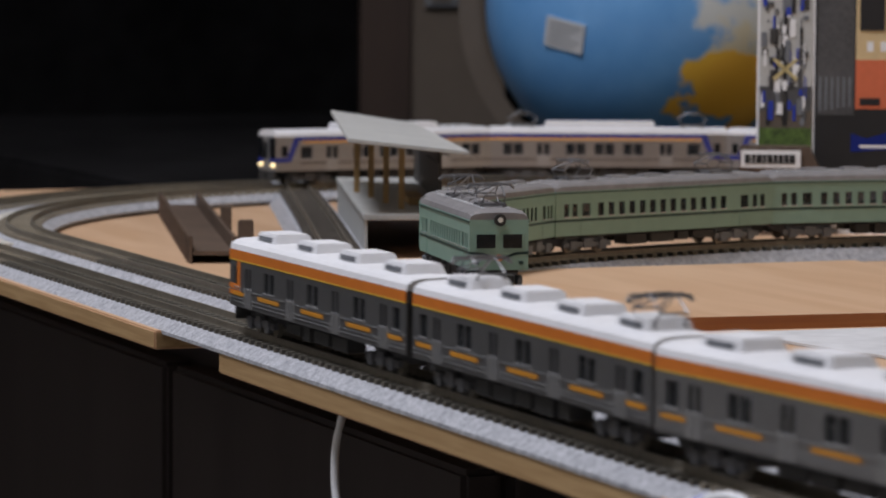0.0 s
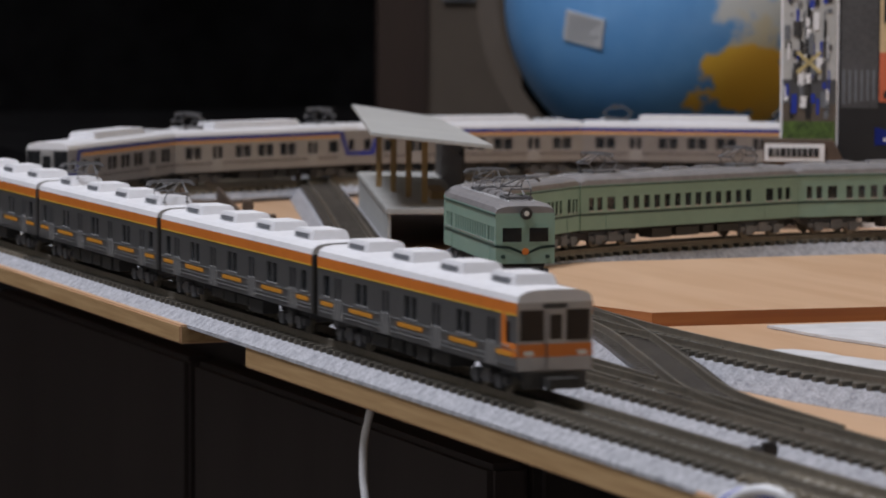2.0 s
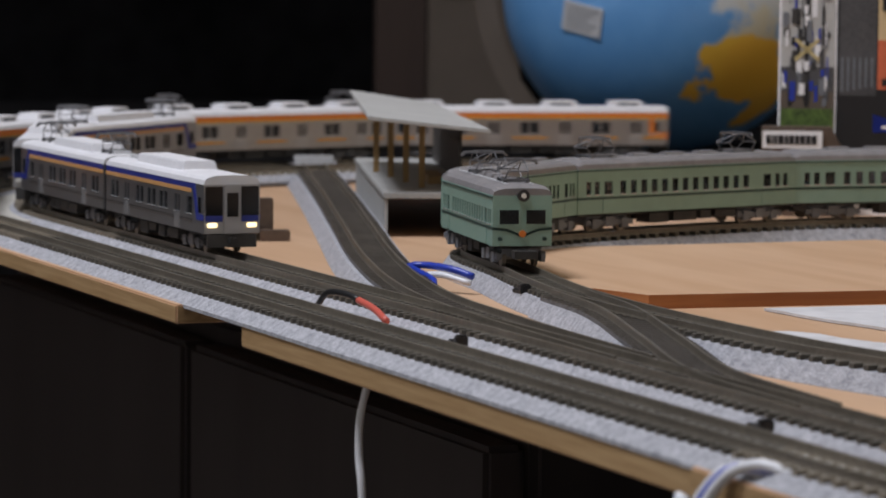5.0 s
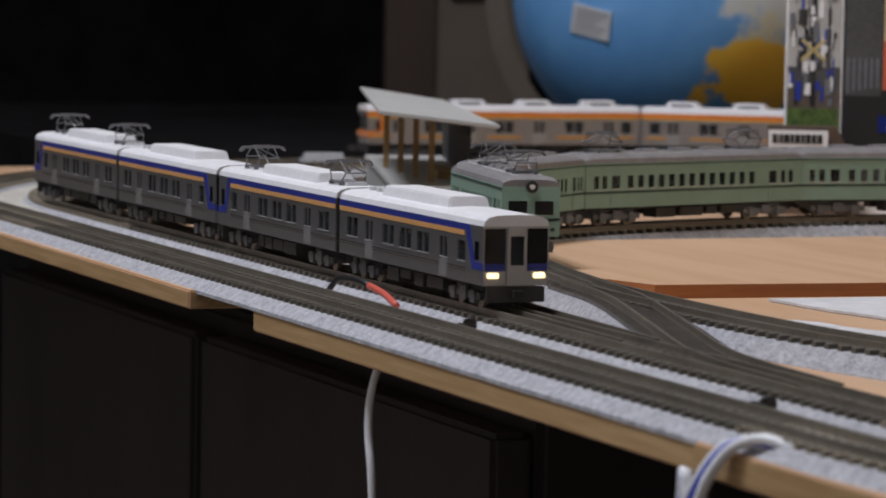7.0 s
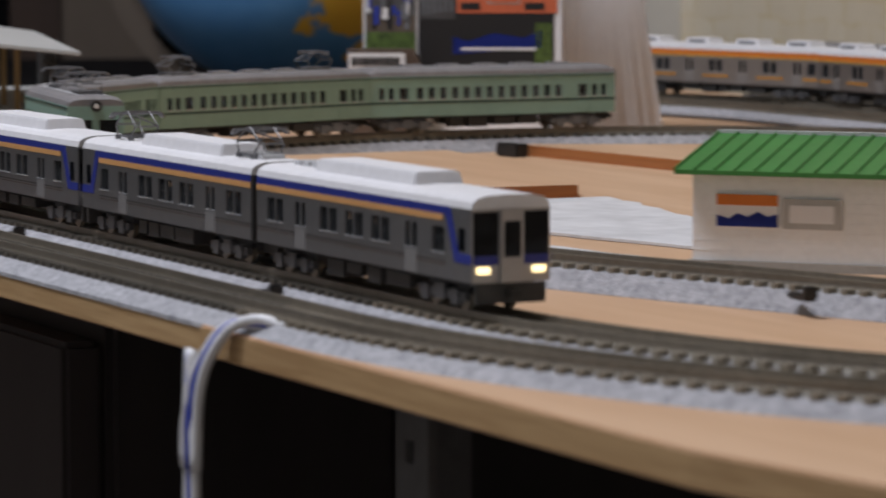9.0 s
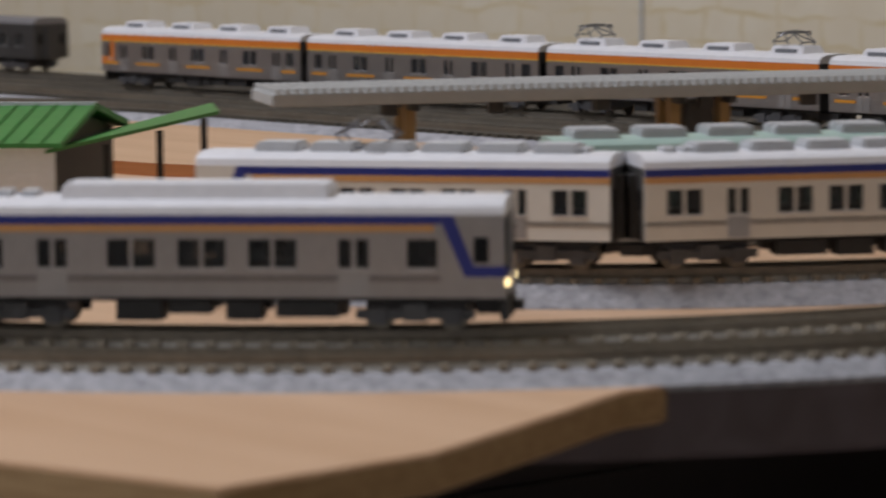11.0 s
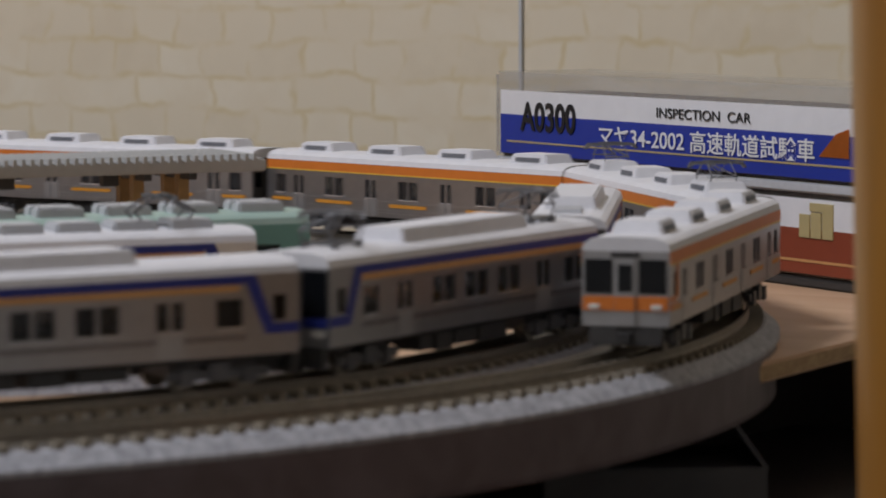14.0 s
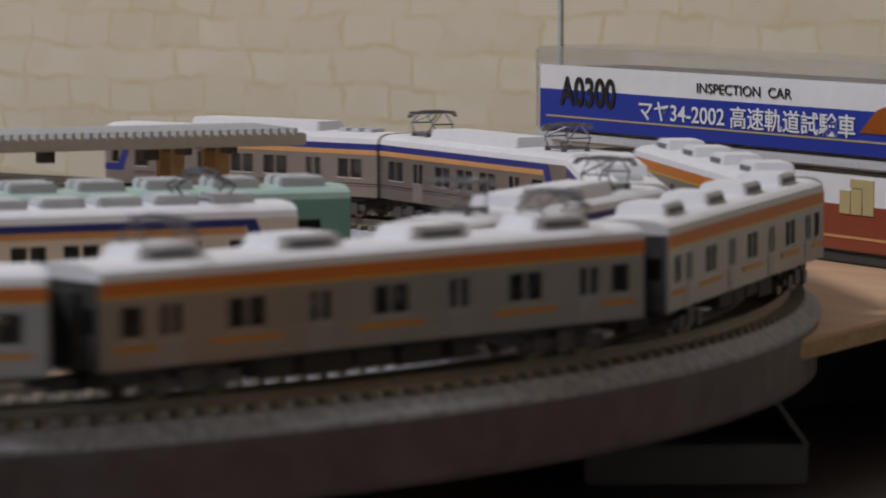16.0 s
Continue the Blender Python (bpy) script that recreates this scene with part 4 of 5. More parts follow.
def station():
    st = thing("station_house", (0.124, 0.160, 0.0), 42, "small white station house with a green metal roof", "model building")
    L, D, H, R, OV = 0.0845, 0.070, 0.0254, 0.0322, 0.0055
    local_box(st, "plinth", -0.001, L + 0.001, -0.001, D + 0.001, 0.0, 0.0022, "concrete")
    wins = [(0.0530, 0.0640), (0.0680, 0.0790)]
    bm = bmesh.new()
    z0, z1 = 0.0072, 0.0128
    box(bm, 0, L, 0, 0.0010, 0.0022, z0)
    box(bm, 0, L, 0, 0.0010, z1, H)
    a = 0.0
    for u, v in wins:
        box(bm, a, u, 0, 0.0010, z0, z1)
        a = v
    box(bm, a, L, 0, 0.0010, z0, z1)
    part("wall", bm, M["wall_white"], st, "off-white plank wall")
    for i in range(7):
        local_box(st, "plank_joint", 0, L, -0.00010, 0.0, 0.0048 + i * 0.0026, 0.00486 + i * 0.0026, "wall_white")
    for u, v in wins:
        w = local_box(st, "window", u - 0.0006, v + 0.0006, -0.0004, 0.0003, z0 - 0.0007, z0, "paper", "white window sill")
        local_box(w, "mullion", (u + v) / 2 - 0.0003, (u + v) / 2 + 0.0003, 0.0002, 0.0008, z0, z1, "paper")
        for a, b in ((u, (u + v) / 2), ((u + v) / 2, v)):
            local_box(w, "window_pane", a + 0.0002, b - 0.0002, 0.0006, 0.0008, z0, z1, "glass_dark")
    local_box(st, "wall", 0, 0.001, 0.001, D, 0.0022, H, "wall_white")
    local_box(st, "wall", 0.001, L - 0.001, D - 0.001, D, 0.0022, H, "wall_white")
    # the open side's shade under the porch is painted as a dark sheet
    local_box(st, "wall", L - 0.001, L, 0.001, D, 0.0022, H, "dark", "dark sheet painted for the shade in the open gable side")
    for x0 in (0.0, L - 0.001):
        bm = bmesh.new()
        vs = [bm.verts.new((x, y, z)) for x in (x0, x0 + 0.001) for y, z in ((0, H), (D, H), (D / 2, R - 0.0012))]
        bm.faces.new(vs[:3][::-1])
        bm.faces.new(vs[3:])
        for i in range(3):
            bm.faces.new((vs[i], vs[(i + 1) % 3], vs[3 + (i + 1) % 3], vs[3 + i]))
        part("gable", bm, M["beige"], st, "grey-brown gable end")
    slope = (R - H) / (D / 2)
    for s in (0, 1):
        bm = bmesh.new()
        e, m = (-OV, D / 2) if s == 0 else (D + OV, D / 2)
        ze = H - slope * OV * 0.6
        pts = [(-0.0035, e, ze), (L + 0.0035, e, ze), (L + 0.0035, m, R), (-0.0035, m, R)]
        lo = [bm.verts.new(p) for p in pts]
        hi = [bm.verts.new((x, y, z + 0.0012)) for x, y, z in pts]
        bm.faces.new(hi)
        bm.faces.new(lo[::-1])
        for i in range(4):
            bm.faces.new((lo[i], lo[(i + 1) % 4], hi[(i + 1) % 4], hi[i]))
        roof = part("roof", bm, M["roof_green"], st, "green ribbed metal roof")
        n = 17
        for i in range(n + 1):
            x = -0.0033 + (L + 0.0066) * i / n
            bm = bmesh.new()
            sweep(bm, [(x, e, ze + 0.0012), (x, m, R + 0.0012)], [(-0.0002, 0), (0.0002, 0), (0.0002, 0.0006), (-0.0002, 0.0006)])
            part("seam", bm, M["roof_green"], roof)
    local_box(st, "ridge", -0.0035, L + 0.0035, D / 2 - 0.0008, D / 2 + 0.0008, R + 0.0008, R + 0.0020, "ac_grey", "pale ridge cap")
    # notice boards
    pic = local_box(st, "picture_board", 0.0068, 0.0232, -0.0008, 0.0, 0.0112, 0.0196, "paper", "poster of an orange sky over blue mountains")
    local_box(pic, "orange_field", 0.0068, 0.0232, -0.0010, -0.0008, 0.0168, 0.0196, "orange")
    bm = bmesh.new()
    ridge = [(0.0068, 0.0112), (0.0232, 0.0112), (0.0232, 0.0148), (0.0205, 0.0139), (0.0180, 0.0152), (0.0150, 0.0138), (0.0125, 0.0147), (0.0100, 0.0133), (0.0068, 0.0142)]
    vs = [bm.verts.new((x, -0.0010, z)) for x, z in ridge]
    bm.faces.new(vs)
    bmesh.ops.solidify(bm, geom=bm.faces[:], thickness=0.0001)
    part("blue_field", bm, M["label_blue"], pic)
    nb = local_box(st, "notice_board", 0.0246, 0.0400, -0.0010, 0.0, 0.0110, 0.0188, "slate", "grey-framed white notice board")
    local_box(nb, "sheet", 0.0264, 0.0382, -0.0012, -0.0010, 0.0126, 0.0172, "paper")
    # porch at the gable end
    bm = bmesh.new()
    pts = [(L - 0.001, -0.0055, H - 0.0022), (L + 0.0325, 0.058, 0.0292), (L + 0.026, D + 0.012, 0.0300), (L - 0.001, D + 0.004, H - 0.0022)]
    lo = [bm.verts.new(p) for p in pts]
    hi = [bm.verts.new((x, y, z + 0.0010)) for x, y, z in pts]
    bm.faces.new(hi)
    bm.faces.new(lo[::-1])
    for i in range(4):
        bm.faces.new((lo[i], lo[(i + 1) % 4], hi[(i + 1) % 4], hi[i]))
    part("porch_roof", bm, M["roof_green"], st, "green porch roof")
    for x, y, z in ((L + 0.010, 0.018, 0.0240), (L + 0.020, 0.038, 0.0262), (L + 0.029, 0.054, 0.0284)):
        local_box(st, "porch_post", x - 0.0008, x + 0.0008, y - 0.0008, y + 0.0008, 0.0, z, "dark")
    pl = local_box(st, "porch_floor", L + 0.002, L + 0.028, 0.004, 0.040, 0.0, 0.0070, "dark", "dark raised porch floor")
    for z in (0.0092, 0.0120):
        local_box(pl, "hand_rail", L + 0.002, L + 0.030, 0.0035, 0.0043, z, z + 0.0006, "slate")
    for i in range(5):
        x = L + 0.003 + i * 0.006
        local_box(pl, "baluster", x, x + 0.0006, 0.0036, 0.0042, 0.0070, 0.0122, "slate")
    bm = bmesh.new()
    sweep(bm, [(L + 0.001, -0.006, 0.0022), (L + 0.014, 0.0035, 0.0118)], [(-0.0005, 0), (0.0005, 0), (0.0005, 0.0008), (-0.0005, 0.0008)])
    part("stair_rail", bm, M["slate"], st)
    for i in range(3):
        local_box(st, "step", L + 0.002, L + 0.012, -0.006 + i * 0.0033, -0.0028 + i * 0.0033, 0.0, 0.0018 * (i + 1), "dark")


def shelter():
    sh = thing("platform_shelter", (-0.373, 0.139, 0.0), 162.5, "short platform with a white sloping shelter roof", "model building")
    # x runs along the platform, -y across it
    L, W, Z = 0.225, 0.042, 0.0165
    bm = bmesh.new()
    box(bm, 0.0, L, -W, 0.0, Z - 0.0022, Z)
    part("platform_slab", bm, M["concrete"], sh, "pale concrete platform slab", bevel=0.0003)
    local_box(sh, "platform_wall", 0.001, L, -0.0016, -0.0006, 0.0, Z - 0.0022, "slate", "grey platform side wall")
    local_box(sh, "platform_wall", 0.002, L, -W + 0.001, -W + 0.002, 0.0, Z - 0.0022, "dark")
    local_box(sh, "back_panel", L * 0.30, L * 0.95, -0.034, -0.033, Z, 0.036, "dark", "dark glazed back wall of the shelter")
    local_box(sh, "side_panel", 0.020, 0.085, -0.030, -0.029, Z, 0.034, "dark")
    for i, x in enumerate((0.030, 0.062, 0.094, 0.126)):
        y = -0.016 + 0.004 * i
        local_box(sh, "roof_post", x - 0.0011, x + 0.0011, y - 0.0011, y + 0.0011, Z, 0.0405, "post_wood", "tan roof post")
    bm = bmesh.new()
    pts = [(-0.004, 0.006, 0.0432), (0.190, 0.004, 0.0455), (0.170, -0.030, 0.0412), (-0.004, -0.039, 0.0385)]
    lo = [bm.verts.new(p) for p in pts]
    hi = [bm.verts.new((x, y, z + 0.0016)) for x, y, z in pts]
    bm.faces.new(hi)
    bm.faces.new(lo[::-1])
    for i in range(4):
        bm.faces.new((lo[i], lo[(i + 1) % 4], hi[(i + 1) % 4], hi[i]))
    part("shelter_roof", bm, M["slate"], sh, "pale grey tilted roof sheet", bevel=0.0003)
    local_box(sh, "bench", 0.05, 0.09, -0.026, -0.020, Z, Z + 0.003, "post_wood")


def platform():
    pf = thing("island_platform", (0.2715, 0.2225, 0.0), 62, "long station platform under a grey ribbed roof", "model building")
    L, W = 0.205, 0.030
    local_box(pf, "platform_slab", 0.0, L - 0.01, 0.003, W - 0.003, 0.0, 0.0085, "concrete", "grey platform slab", 0.0004)
    roof = local_box(pf, "platform_roof", 0.0, L, 0.0, W, 0.0380, 0.0412, "slate", "long flat grey platform roof", 0.0004)
    bm = bmesh.new()
    box(bm, 0, 0.0009, -0.0006, W + 0.0006, 0.0, 0.0016)
    rib = finish(bm, "roof_rib", M["slate"])
    for i in range(90):
        share("roof_rib", rib, roof, (0.001 + i * 0.00225, 0, 0.0408))
    for x in (0.036, 0.104, 0.117, 0.174, 0.186):
        for y in (0.010, 0.020):
            local_box(pf, "roof_post", x - 0.0014, x + 0.0014, y - 0.0014, y + 0.0014, 0.0085, 0.0380, "post_wood", "tan roof post")
        local_box(pf, "beam", x - 0.001, x + 0.001, 0.002, W - 0.002, 0.0362, 0.0380, "dark")
    local_box(pf, "waiting_room", 0.107, 0.114, 0.008, 0.022, 0.0085, 0.0362, "dark")
    for i in range(6):
        bm = bmesh.new()
        x = 0.03 + i * 0.027
        box(bm, x - 0.002, x + 0.002, 0.004, 0.007, 0.0350, 0.0380)
        part("hanging_sign", bm, M["dark"], pf)


def small_railway_things():
    # plate girder bridge span lying on the board
    br = thing("girder_bridge", (-0.372, 0.0740, 0.0), 165.3, "dark brown toy girder bridge span lying on the board", "model bridge")
    local_box(br, "deck", 0.0, 0.245, -0.013, 0.001, 0.0030, 0.0046, "brown")
    for y in (-0.0145, 0.0012):
        local_box(br, "girder", 0.0, 0.245, y, y + 0.0014, 0.0, 0.0100, "brown", bevel=0.0003)
    for i in range(17):
        for y in (-0.0152, 0.0026):
            local_box(br, "stiffener", 0.004 + i * 0.0145, 0.0052 + i * 0.0145, y, y + 0.0007, 0.0004, 0.0096, "brown")
    local_box(br, "abutment", 0.000, 0.006, -0.0270, -0.0160, 0.0, 0.0040, "brown", bevel=0.0004)
    local_box(br, "abutment", 0.008, 0.014, -0.0215, -0.0160, 0.0, 0.0150, "brown", bevel=0.0004)
    local_box(br, "abutment", 0.110, 0.118, -0.0200, -0.0160, 0.0, 0.0130, "brown", bevel=0.0004)
    bu = thing("buffer_stop", (-0.694, 0.2258, 0.0), 163, "grey buffer stop at the end of the branch", "buffer stop")
    local_box(bu, "mound", 0.0, 0.02, -0.011, 0.011, 0.0, 0.010, "ballast", bevel=0.002)
    local_box(bu, "beam", -0.003, 0.000, -0.009, 0.009, 0.006, 0.0115, "ac_grey", "pale beam with a dark cross", 0.0003)
    for x, y in ((0.005, 0.0165), (0.175, 0.0165), (-0.120, 0.087), (0.112, 0.0865), (0.2335, 0.1235)):
        c = thing("rail_clip", (x, y, 0.0038), -6, "small black wire clip on the ballast", "clip", "black track clips")
        local_box(c, "clip_body", -0.0052, 0.0052, -0.0013, 0.0013, 0.0, 0.0016, "black", bevel=0.0004)
        local_box(c, "clip_lug", 0.0034, 0.0062, -0.0020, 0.0012, 0.0006, 0.0036, "black", bevel=0.0004)

    # added black block gives the dark spot at the sheet's corner
    blk = thing("dark_block", (-0.282, 0.3235, 0.0), 8, "small black block added for the dark spot at the sheet's edge", "block")
    local_box(blk, "block_body", -0.007, 0.007, -0.004, 0.002, 0.0, 0.0052, "black", bevel=0.0006)

    def cable(name, pts, radius, mat, label):
        bm = bmesh.new()
        tube(bm, [tuple(p) for p in smooth_line(pts, 0.002)], radius, 8)
        return solid(name, bm, M[mat], label, "cable", smooth=True)
    cable("cable", [(-0.0865, 0.0115, 0.0062), (-0.080, 0.012, 0.0100), (-0.069, 0.0135, 0.0105), (-0.062, 0.0145, 0.0095)], 0.0009, "black", "short black jumper wire by the rails")
    cable("cable", [(-0.062, 0.0145, 0.0095), (-0.050, 0.0145, 0.0082), (-0.038, 0.0135, 0.0062)], 0.0010, "wire_red", "short red jumper wire by the rails")
    cable("cable", [(-0.160, 0.088, 0.0055), (-0.166, 0.083, 0.0075), (-0.176, 0.078, 0.0080), (-0.178, 0.074, 0.0075), (-0.168, 0.0735, 0.0065), (-0.155, 0.073, 0.0050), (-0.149, 0.070, 0.0020)], 0.0011, "wire_blue", "looped blue wire on the board")
    cable("cable", [(-0.160, 0.087, 0.0035), (-0.168, 0.081, 0.0055), (-0.173, 0.077, 0.0050), (-0.166, 0.0755, 0.0040)], 0.0010, "wire_white", "white wire beside the blue one")
    for off, mat, label in ((0.0, "wire_blue", "blue feeder wire looping over the board's edge"), (0.0024, "wire_white", "white feeder wire looping over the board's edge"), (-0.0022, "wire_white", "white feeder wire looping over the board's edge")):
        cable("cable", [(0.236 + off * 0.3, -0.0070, 0.0040), (0.230 + off * 0.5, -0.0110, 0.0052 + off * 0.3), (0.2235 + off * 0.6, -0.0150, 0.0036), (0.2175 + off * 0.8, -0.0180, -0.0040), (0.2135 + off * 1.2, -0.0190, -0.0130), (0.2115 + off * 1.4, -0.0190, -0.0280), (0.210 - off, -0.018, -0.060), (0.209, -0.018, -0.70)], 0.0012, mat, label)
    cable("cable", [(-0.0040, -0.004, -0.0050), (-0.0048, -0.006, -0.014), (-0.0030, -0.007, -0.024), (0.0005, -0.007, -0.043), (0.0015, -0.006, -0.12), (0.0015, -0.006, -0.70)], 0.0011, "wire_white", "thin white cable hanging below the board")
    cable("cable", [(0.325, 0.262, 0.012), (0.335, 0.275, 0.020), (0.36, 0.32, 0.0225), (0.385, 0.36, 0.018)], 0.0009, "wire_red", "orange-red wire behind the parked train")


# ---- cases, prints, globe ----
def lettering(parent, words, at, size, width, mat, name="lettering", extrude=0.00008, bold=0.0):
    data = bpy.data.curves.new(name, "FONT")
    data.body, data.size, data.extrude, data.offset = words, size, extrude, bold
    tmp = new(name, data)
    bpy.context.view_layer.update()
    me = bpy.data.meshes.new_from_object(tmp.evaluated_get(bpy.context.evaluated_depsgraph_get()))
    bpy.data.objects.remove(tmp)
    xs = [v.co.x for v in me.vertices] or [0, 1]
    x0, k = min(xs), width / max(1e-6, max(xs) - min(xs))
    for v in me.vertices:
        v.co.x = (v.co.x - x0) * k
    me.materials.append(M[mat])
    ob = new(name, me)
    ob.parent = parent
    ob.matrix_basis = pose(at[0], at[1], at[2], 90, 0, 0)
    return ob


def cases():
    L, D, H = 0.228, 0.036, 0.0268
    for k in (0, 1):
        z = k * (H + 0.0004)
        label = ("clear plastic model case with a white and red-brown label", "clear plastic model case with a white and blue label")[k]
        cs = thing("model_case", (0.2775 - 0.002 * k, 0.630 - 0.001 * k, z - 0.0008 * k), -24, label, "plastic case", "stacked model cases")
        local_box(cs, "case_base", 0, L, 0, D, 0.0, 0.0030, "ac_grey" if k else "dark", bevel=0.0006)
        local_box(cs, "insert", 0.0035, L - 0.0035, 0.0014, D - 0.002, 0.0030, H - 0.0036, "beige", "printed card insert")
        local_box(cs, "lid", 0, L, 0, D, 0.0032, H + (0.0030 if k else 0.0), "clear", "clear plastic lid", 0.0010)
        y = -0.0004
        if k:
            local_box(cs, "white_panel", 0.0045, L - 0.004, y, 0.0, 0.0165, H - 0.0028, "paper")
            local_box(cs, "blue_panel", 0.0045, L - 0.004, y, 0.0, 0.0042, 0.0165, "label_blue", "blue label band")
            local_box(cs, "gold_line", 0.0085, L - 0.006, y - 0.0002, y, 0.0078, 0.0083, "gold")
            lettering(cs, "A0300", (0.0172, y - 0.0003, 0.0120), 0.0122, 0.0330, "ink", extrude=0.0001, bold=0.00028)
            lettering(cs, "INSPECTION  CAR", (0.0960, y - 0.0003, 0.0184), 0.0042, 0.049, "ink")
            lettering(cs, "\u30de\u30e434-2002 \u9ad8\u901f\u8ecc\u9053\u8a66\u9a13\u8eca", (0.0640, y - 0.0003, 0.0094), 0.0068, 0.1120, "paper", bold=0.00006)
            bm = bmesh.new()
            vs = [bm.verts.new((x, y - 0.0003, zz)) for x, zz in ((0.178, 0.0105), (0.192, 0.0105), (0.192, 0.0185), (0.186, 0.0170))]
            bm.faces.new(vs)
            bmesh.ops.solidify(bm, geom=bm.faces[:], thickness=0.0001)
            part("emblem", bm, M["orange"], cs)
        else:
            local_box(cs, "white_panel", 0.0045, L - 0.004, y, 0.0, 0.0165, H - 0.0020, "paper")
            local_box(cs, "red_panel", 0.0045, L - 0.004, y, 0.0, 0.0040, 0.0165, "label_red", "red-brown label band")
            local_box(cs, "gold_line", 0.0045, L - 0.004, y - 0.0002, y, 0.0072, 0.0079, "peach")
            lettering(cs, "\u30fc\u30ab\u30fc", (0.137, y - 0.0003, 0.0116), 0.0062, 0.0185, "paper")
            for j in range(3):
                local_box(cs, "emblem", 0.165 + j * 0.0055, 0.170 + j * 0.0055, y - 0.0004, y, 0.0140, 0.0205 + j * 0.0006, "gold", bevel=0.0001)
            local_box(cs, "emblem", 0.170, 0.181, y - 0.0004, y, 0.0215, 0.0238, "gold")


def standing_print():
    pr = thing("standing_print", (-0.447, 0.338, 0.0), 62.5, "folded glossy card with railway photographs standing behind the train", "printed card")
    W, H = 0.0847, 0.150
    local_box(pr, "front_sheet", 0.0, W, 0.0, 0.0006, 0.0, H, "paper")
    photo = local_box(pr, "dark_photo", 0.0235, W - 0.003, -0.0003, 0.0, 0.020, H - 0.004, "ink", "photograph of an orange train in the dark")
    y = -0.0005
    local_box(photo, "photo_face", 0.0400, 0.0830, y, -0.0003, 0.0511, 0.0711, "coral", "coral lower half of the photographed train")
    local_box(photo, "photo_brow", 0.0400, 0.0830, y, -0.0003, 0.0711, 0.1020, "cream_print", "cream upper half of the photographed train")
    local_box(photo, "photo_door", 0.0530, 0.0670, y - 0.0002, y, 0.0550, 0.1000, "slate")
    local_box(photo, "photo_door", 0.0536, 0.0664, y - 0.0004, y - 0.0002, 0.0556, 0.0725, "coral")
    local_box(photo, "photo_mark", 0.0555, 0.0650, y - 0.0006, y - 0.0004, 0.0735, 0.0800, "wire_blue")
    local_box(photo, "photo_mark", 0.0575, 0.0630, y - 0.0008, y - 0.0006, 0.0748, 0.0790, "paper")
    for x0, x1 in ((0.0415, 0.0515), (0.0545, 0.0655), (0.0685, 0.0815)):
        local_box(photo, "photo_window", x0, x1, y - 0.0005, y - 0.0003, 0.0830, 0.0970, "ink")
    for x0, x1 in ((0.0418, 0.0500), (0.0690, 0.0775)):
        local_box(photo, "photo_vent", x0, x1, y - 0.0002, y, 0.0525, 0.0555, "ink")
    for x0 in (0.0445, 0.0500, 0.0692, 0.0745):
        local_box(photo, "photo_lamp", x0, x0 + 0.0026, y - 0.0002, y, 0.0745, 0.0785, "paper")
    local_box(photo, "photo_side", 0.0245, 0.0395, y, -0.0003, 0.0485, 0.1050, "bogie")
    for i in range(6):
        local_box(photo, "photo_bar", 0.0252 + i * 0.0024, 0.0262 + i * 0.0024, y - 0.0002, y, 0.0500 + i * 0.0004, 0.0640, "ac_dark")
    bm = bmesh.new()
    vs = [bm.verts.new((x, y, z)) for x, z in ((0.0385, 0.0335), (0.0760, 0.0365), (0.0765, 0.0440), (0.0690, 0.0405), (0.0560, 0.0425), (0.0450, 0.0390), (0.0385, 0.0410))]
    bm.faces.new(vs)
    bmesh.ops.solidify(bm, geom=bm.faces[:], thickness=0.0001)
    part("photo_plough", bm, M["label_blue"], photo)
    local_box(photo, "photo_plough", 0.0420, 0.0740, y - 0.0001, y, 0.0352, 0.0364, "paper")
    local_box(photo, "photo_bush", 0.0735, W - 0.004, y, -0.0003, 0.024, 0.047, "bush")
    left = local_box(pr, "day_photo", 0.001, 0.0225, -0.0003, 0.0, 0.034, H - 0.004, "slate", "photograph of a level crossing by day")
    for z0, z1, mat in ((0.034, 0.043, "bush"), (0.043, 0.050, "beige"), (0.050, 0.060, "bogie"), (0.098, 0.120, "paper")):
        local_box(left, "photo_field", 0.001, 0.0225, y, -0.0003, z0, z1, mat)
    local_box(left, "photo_pole", 0.0105, 0.0125, y - 0.0002, y, 0.044, 0.094, "ink")
    for a in (-1, 1):
        bm = bmesh.new()
        sweep(bm, [(0.0115 - 0.0048, y - 0.0003, 0.067 - a * 0.0042), (0.0115 + 0.0048, y - 0.0003, 0.067 + a * 0.0042)], [(-0.0007, -0.0001), (0.0007, -0.0001), (0.0007, 0.0001), (-0.0007, 0.0001)], up=Vector((0, 1, 0)))
        part("photo_cross", bm, M["gold"], left)
    rnd = random.Random(5)
    for i in range(110):
        x, z = rnd.uniform(0.0015, 0.0195), rnd.uniform(0.044, 0.112)
        w, h = rnd.uniform(0.0004, 0.0026), rnd.uniform(0.001, 0.009)
        local_box(left, "photo_patch", x, x + w, y - 0.0001 - i * 0.000002, y, z, z + h, rnd.choice(("ink", "paper", "dark", "ac_dark", "label_blue", "bogie")))
    # the back flap curls towards the viewer
    bm = bmesh.new()
    pts = [(W, -0.0006), (W + 0.012, 0.0005), (W + 0.025, -0.003), (W + 0.036, -0.012), (W + 0.043, -0.026)]
    line = smooth_line(pts, 0.003)
    rows = []
    for x, yy in line:
        k = (x - W) / 0.043
        rows.append([bm.verts.new((x - 0.024 * k * z / H, yy, z)) for z in (0.0, H * 0.5, H)])
    for a, b in zip(rows, rows[1:]):
        for j in range(2):
            bm.faces.new((a[j], b[j], b[j + 1], a[j + 1]))
    bmesh.ops.solidify(bm, geom=bm.faces[:], thickness=0.0004)
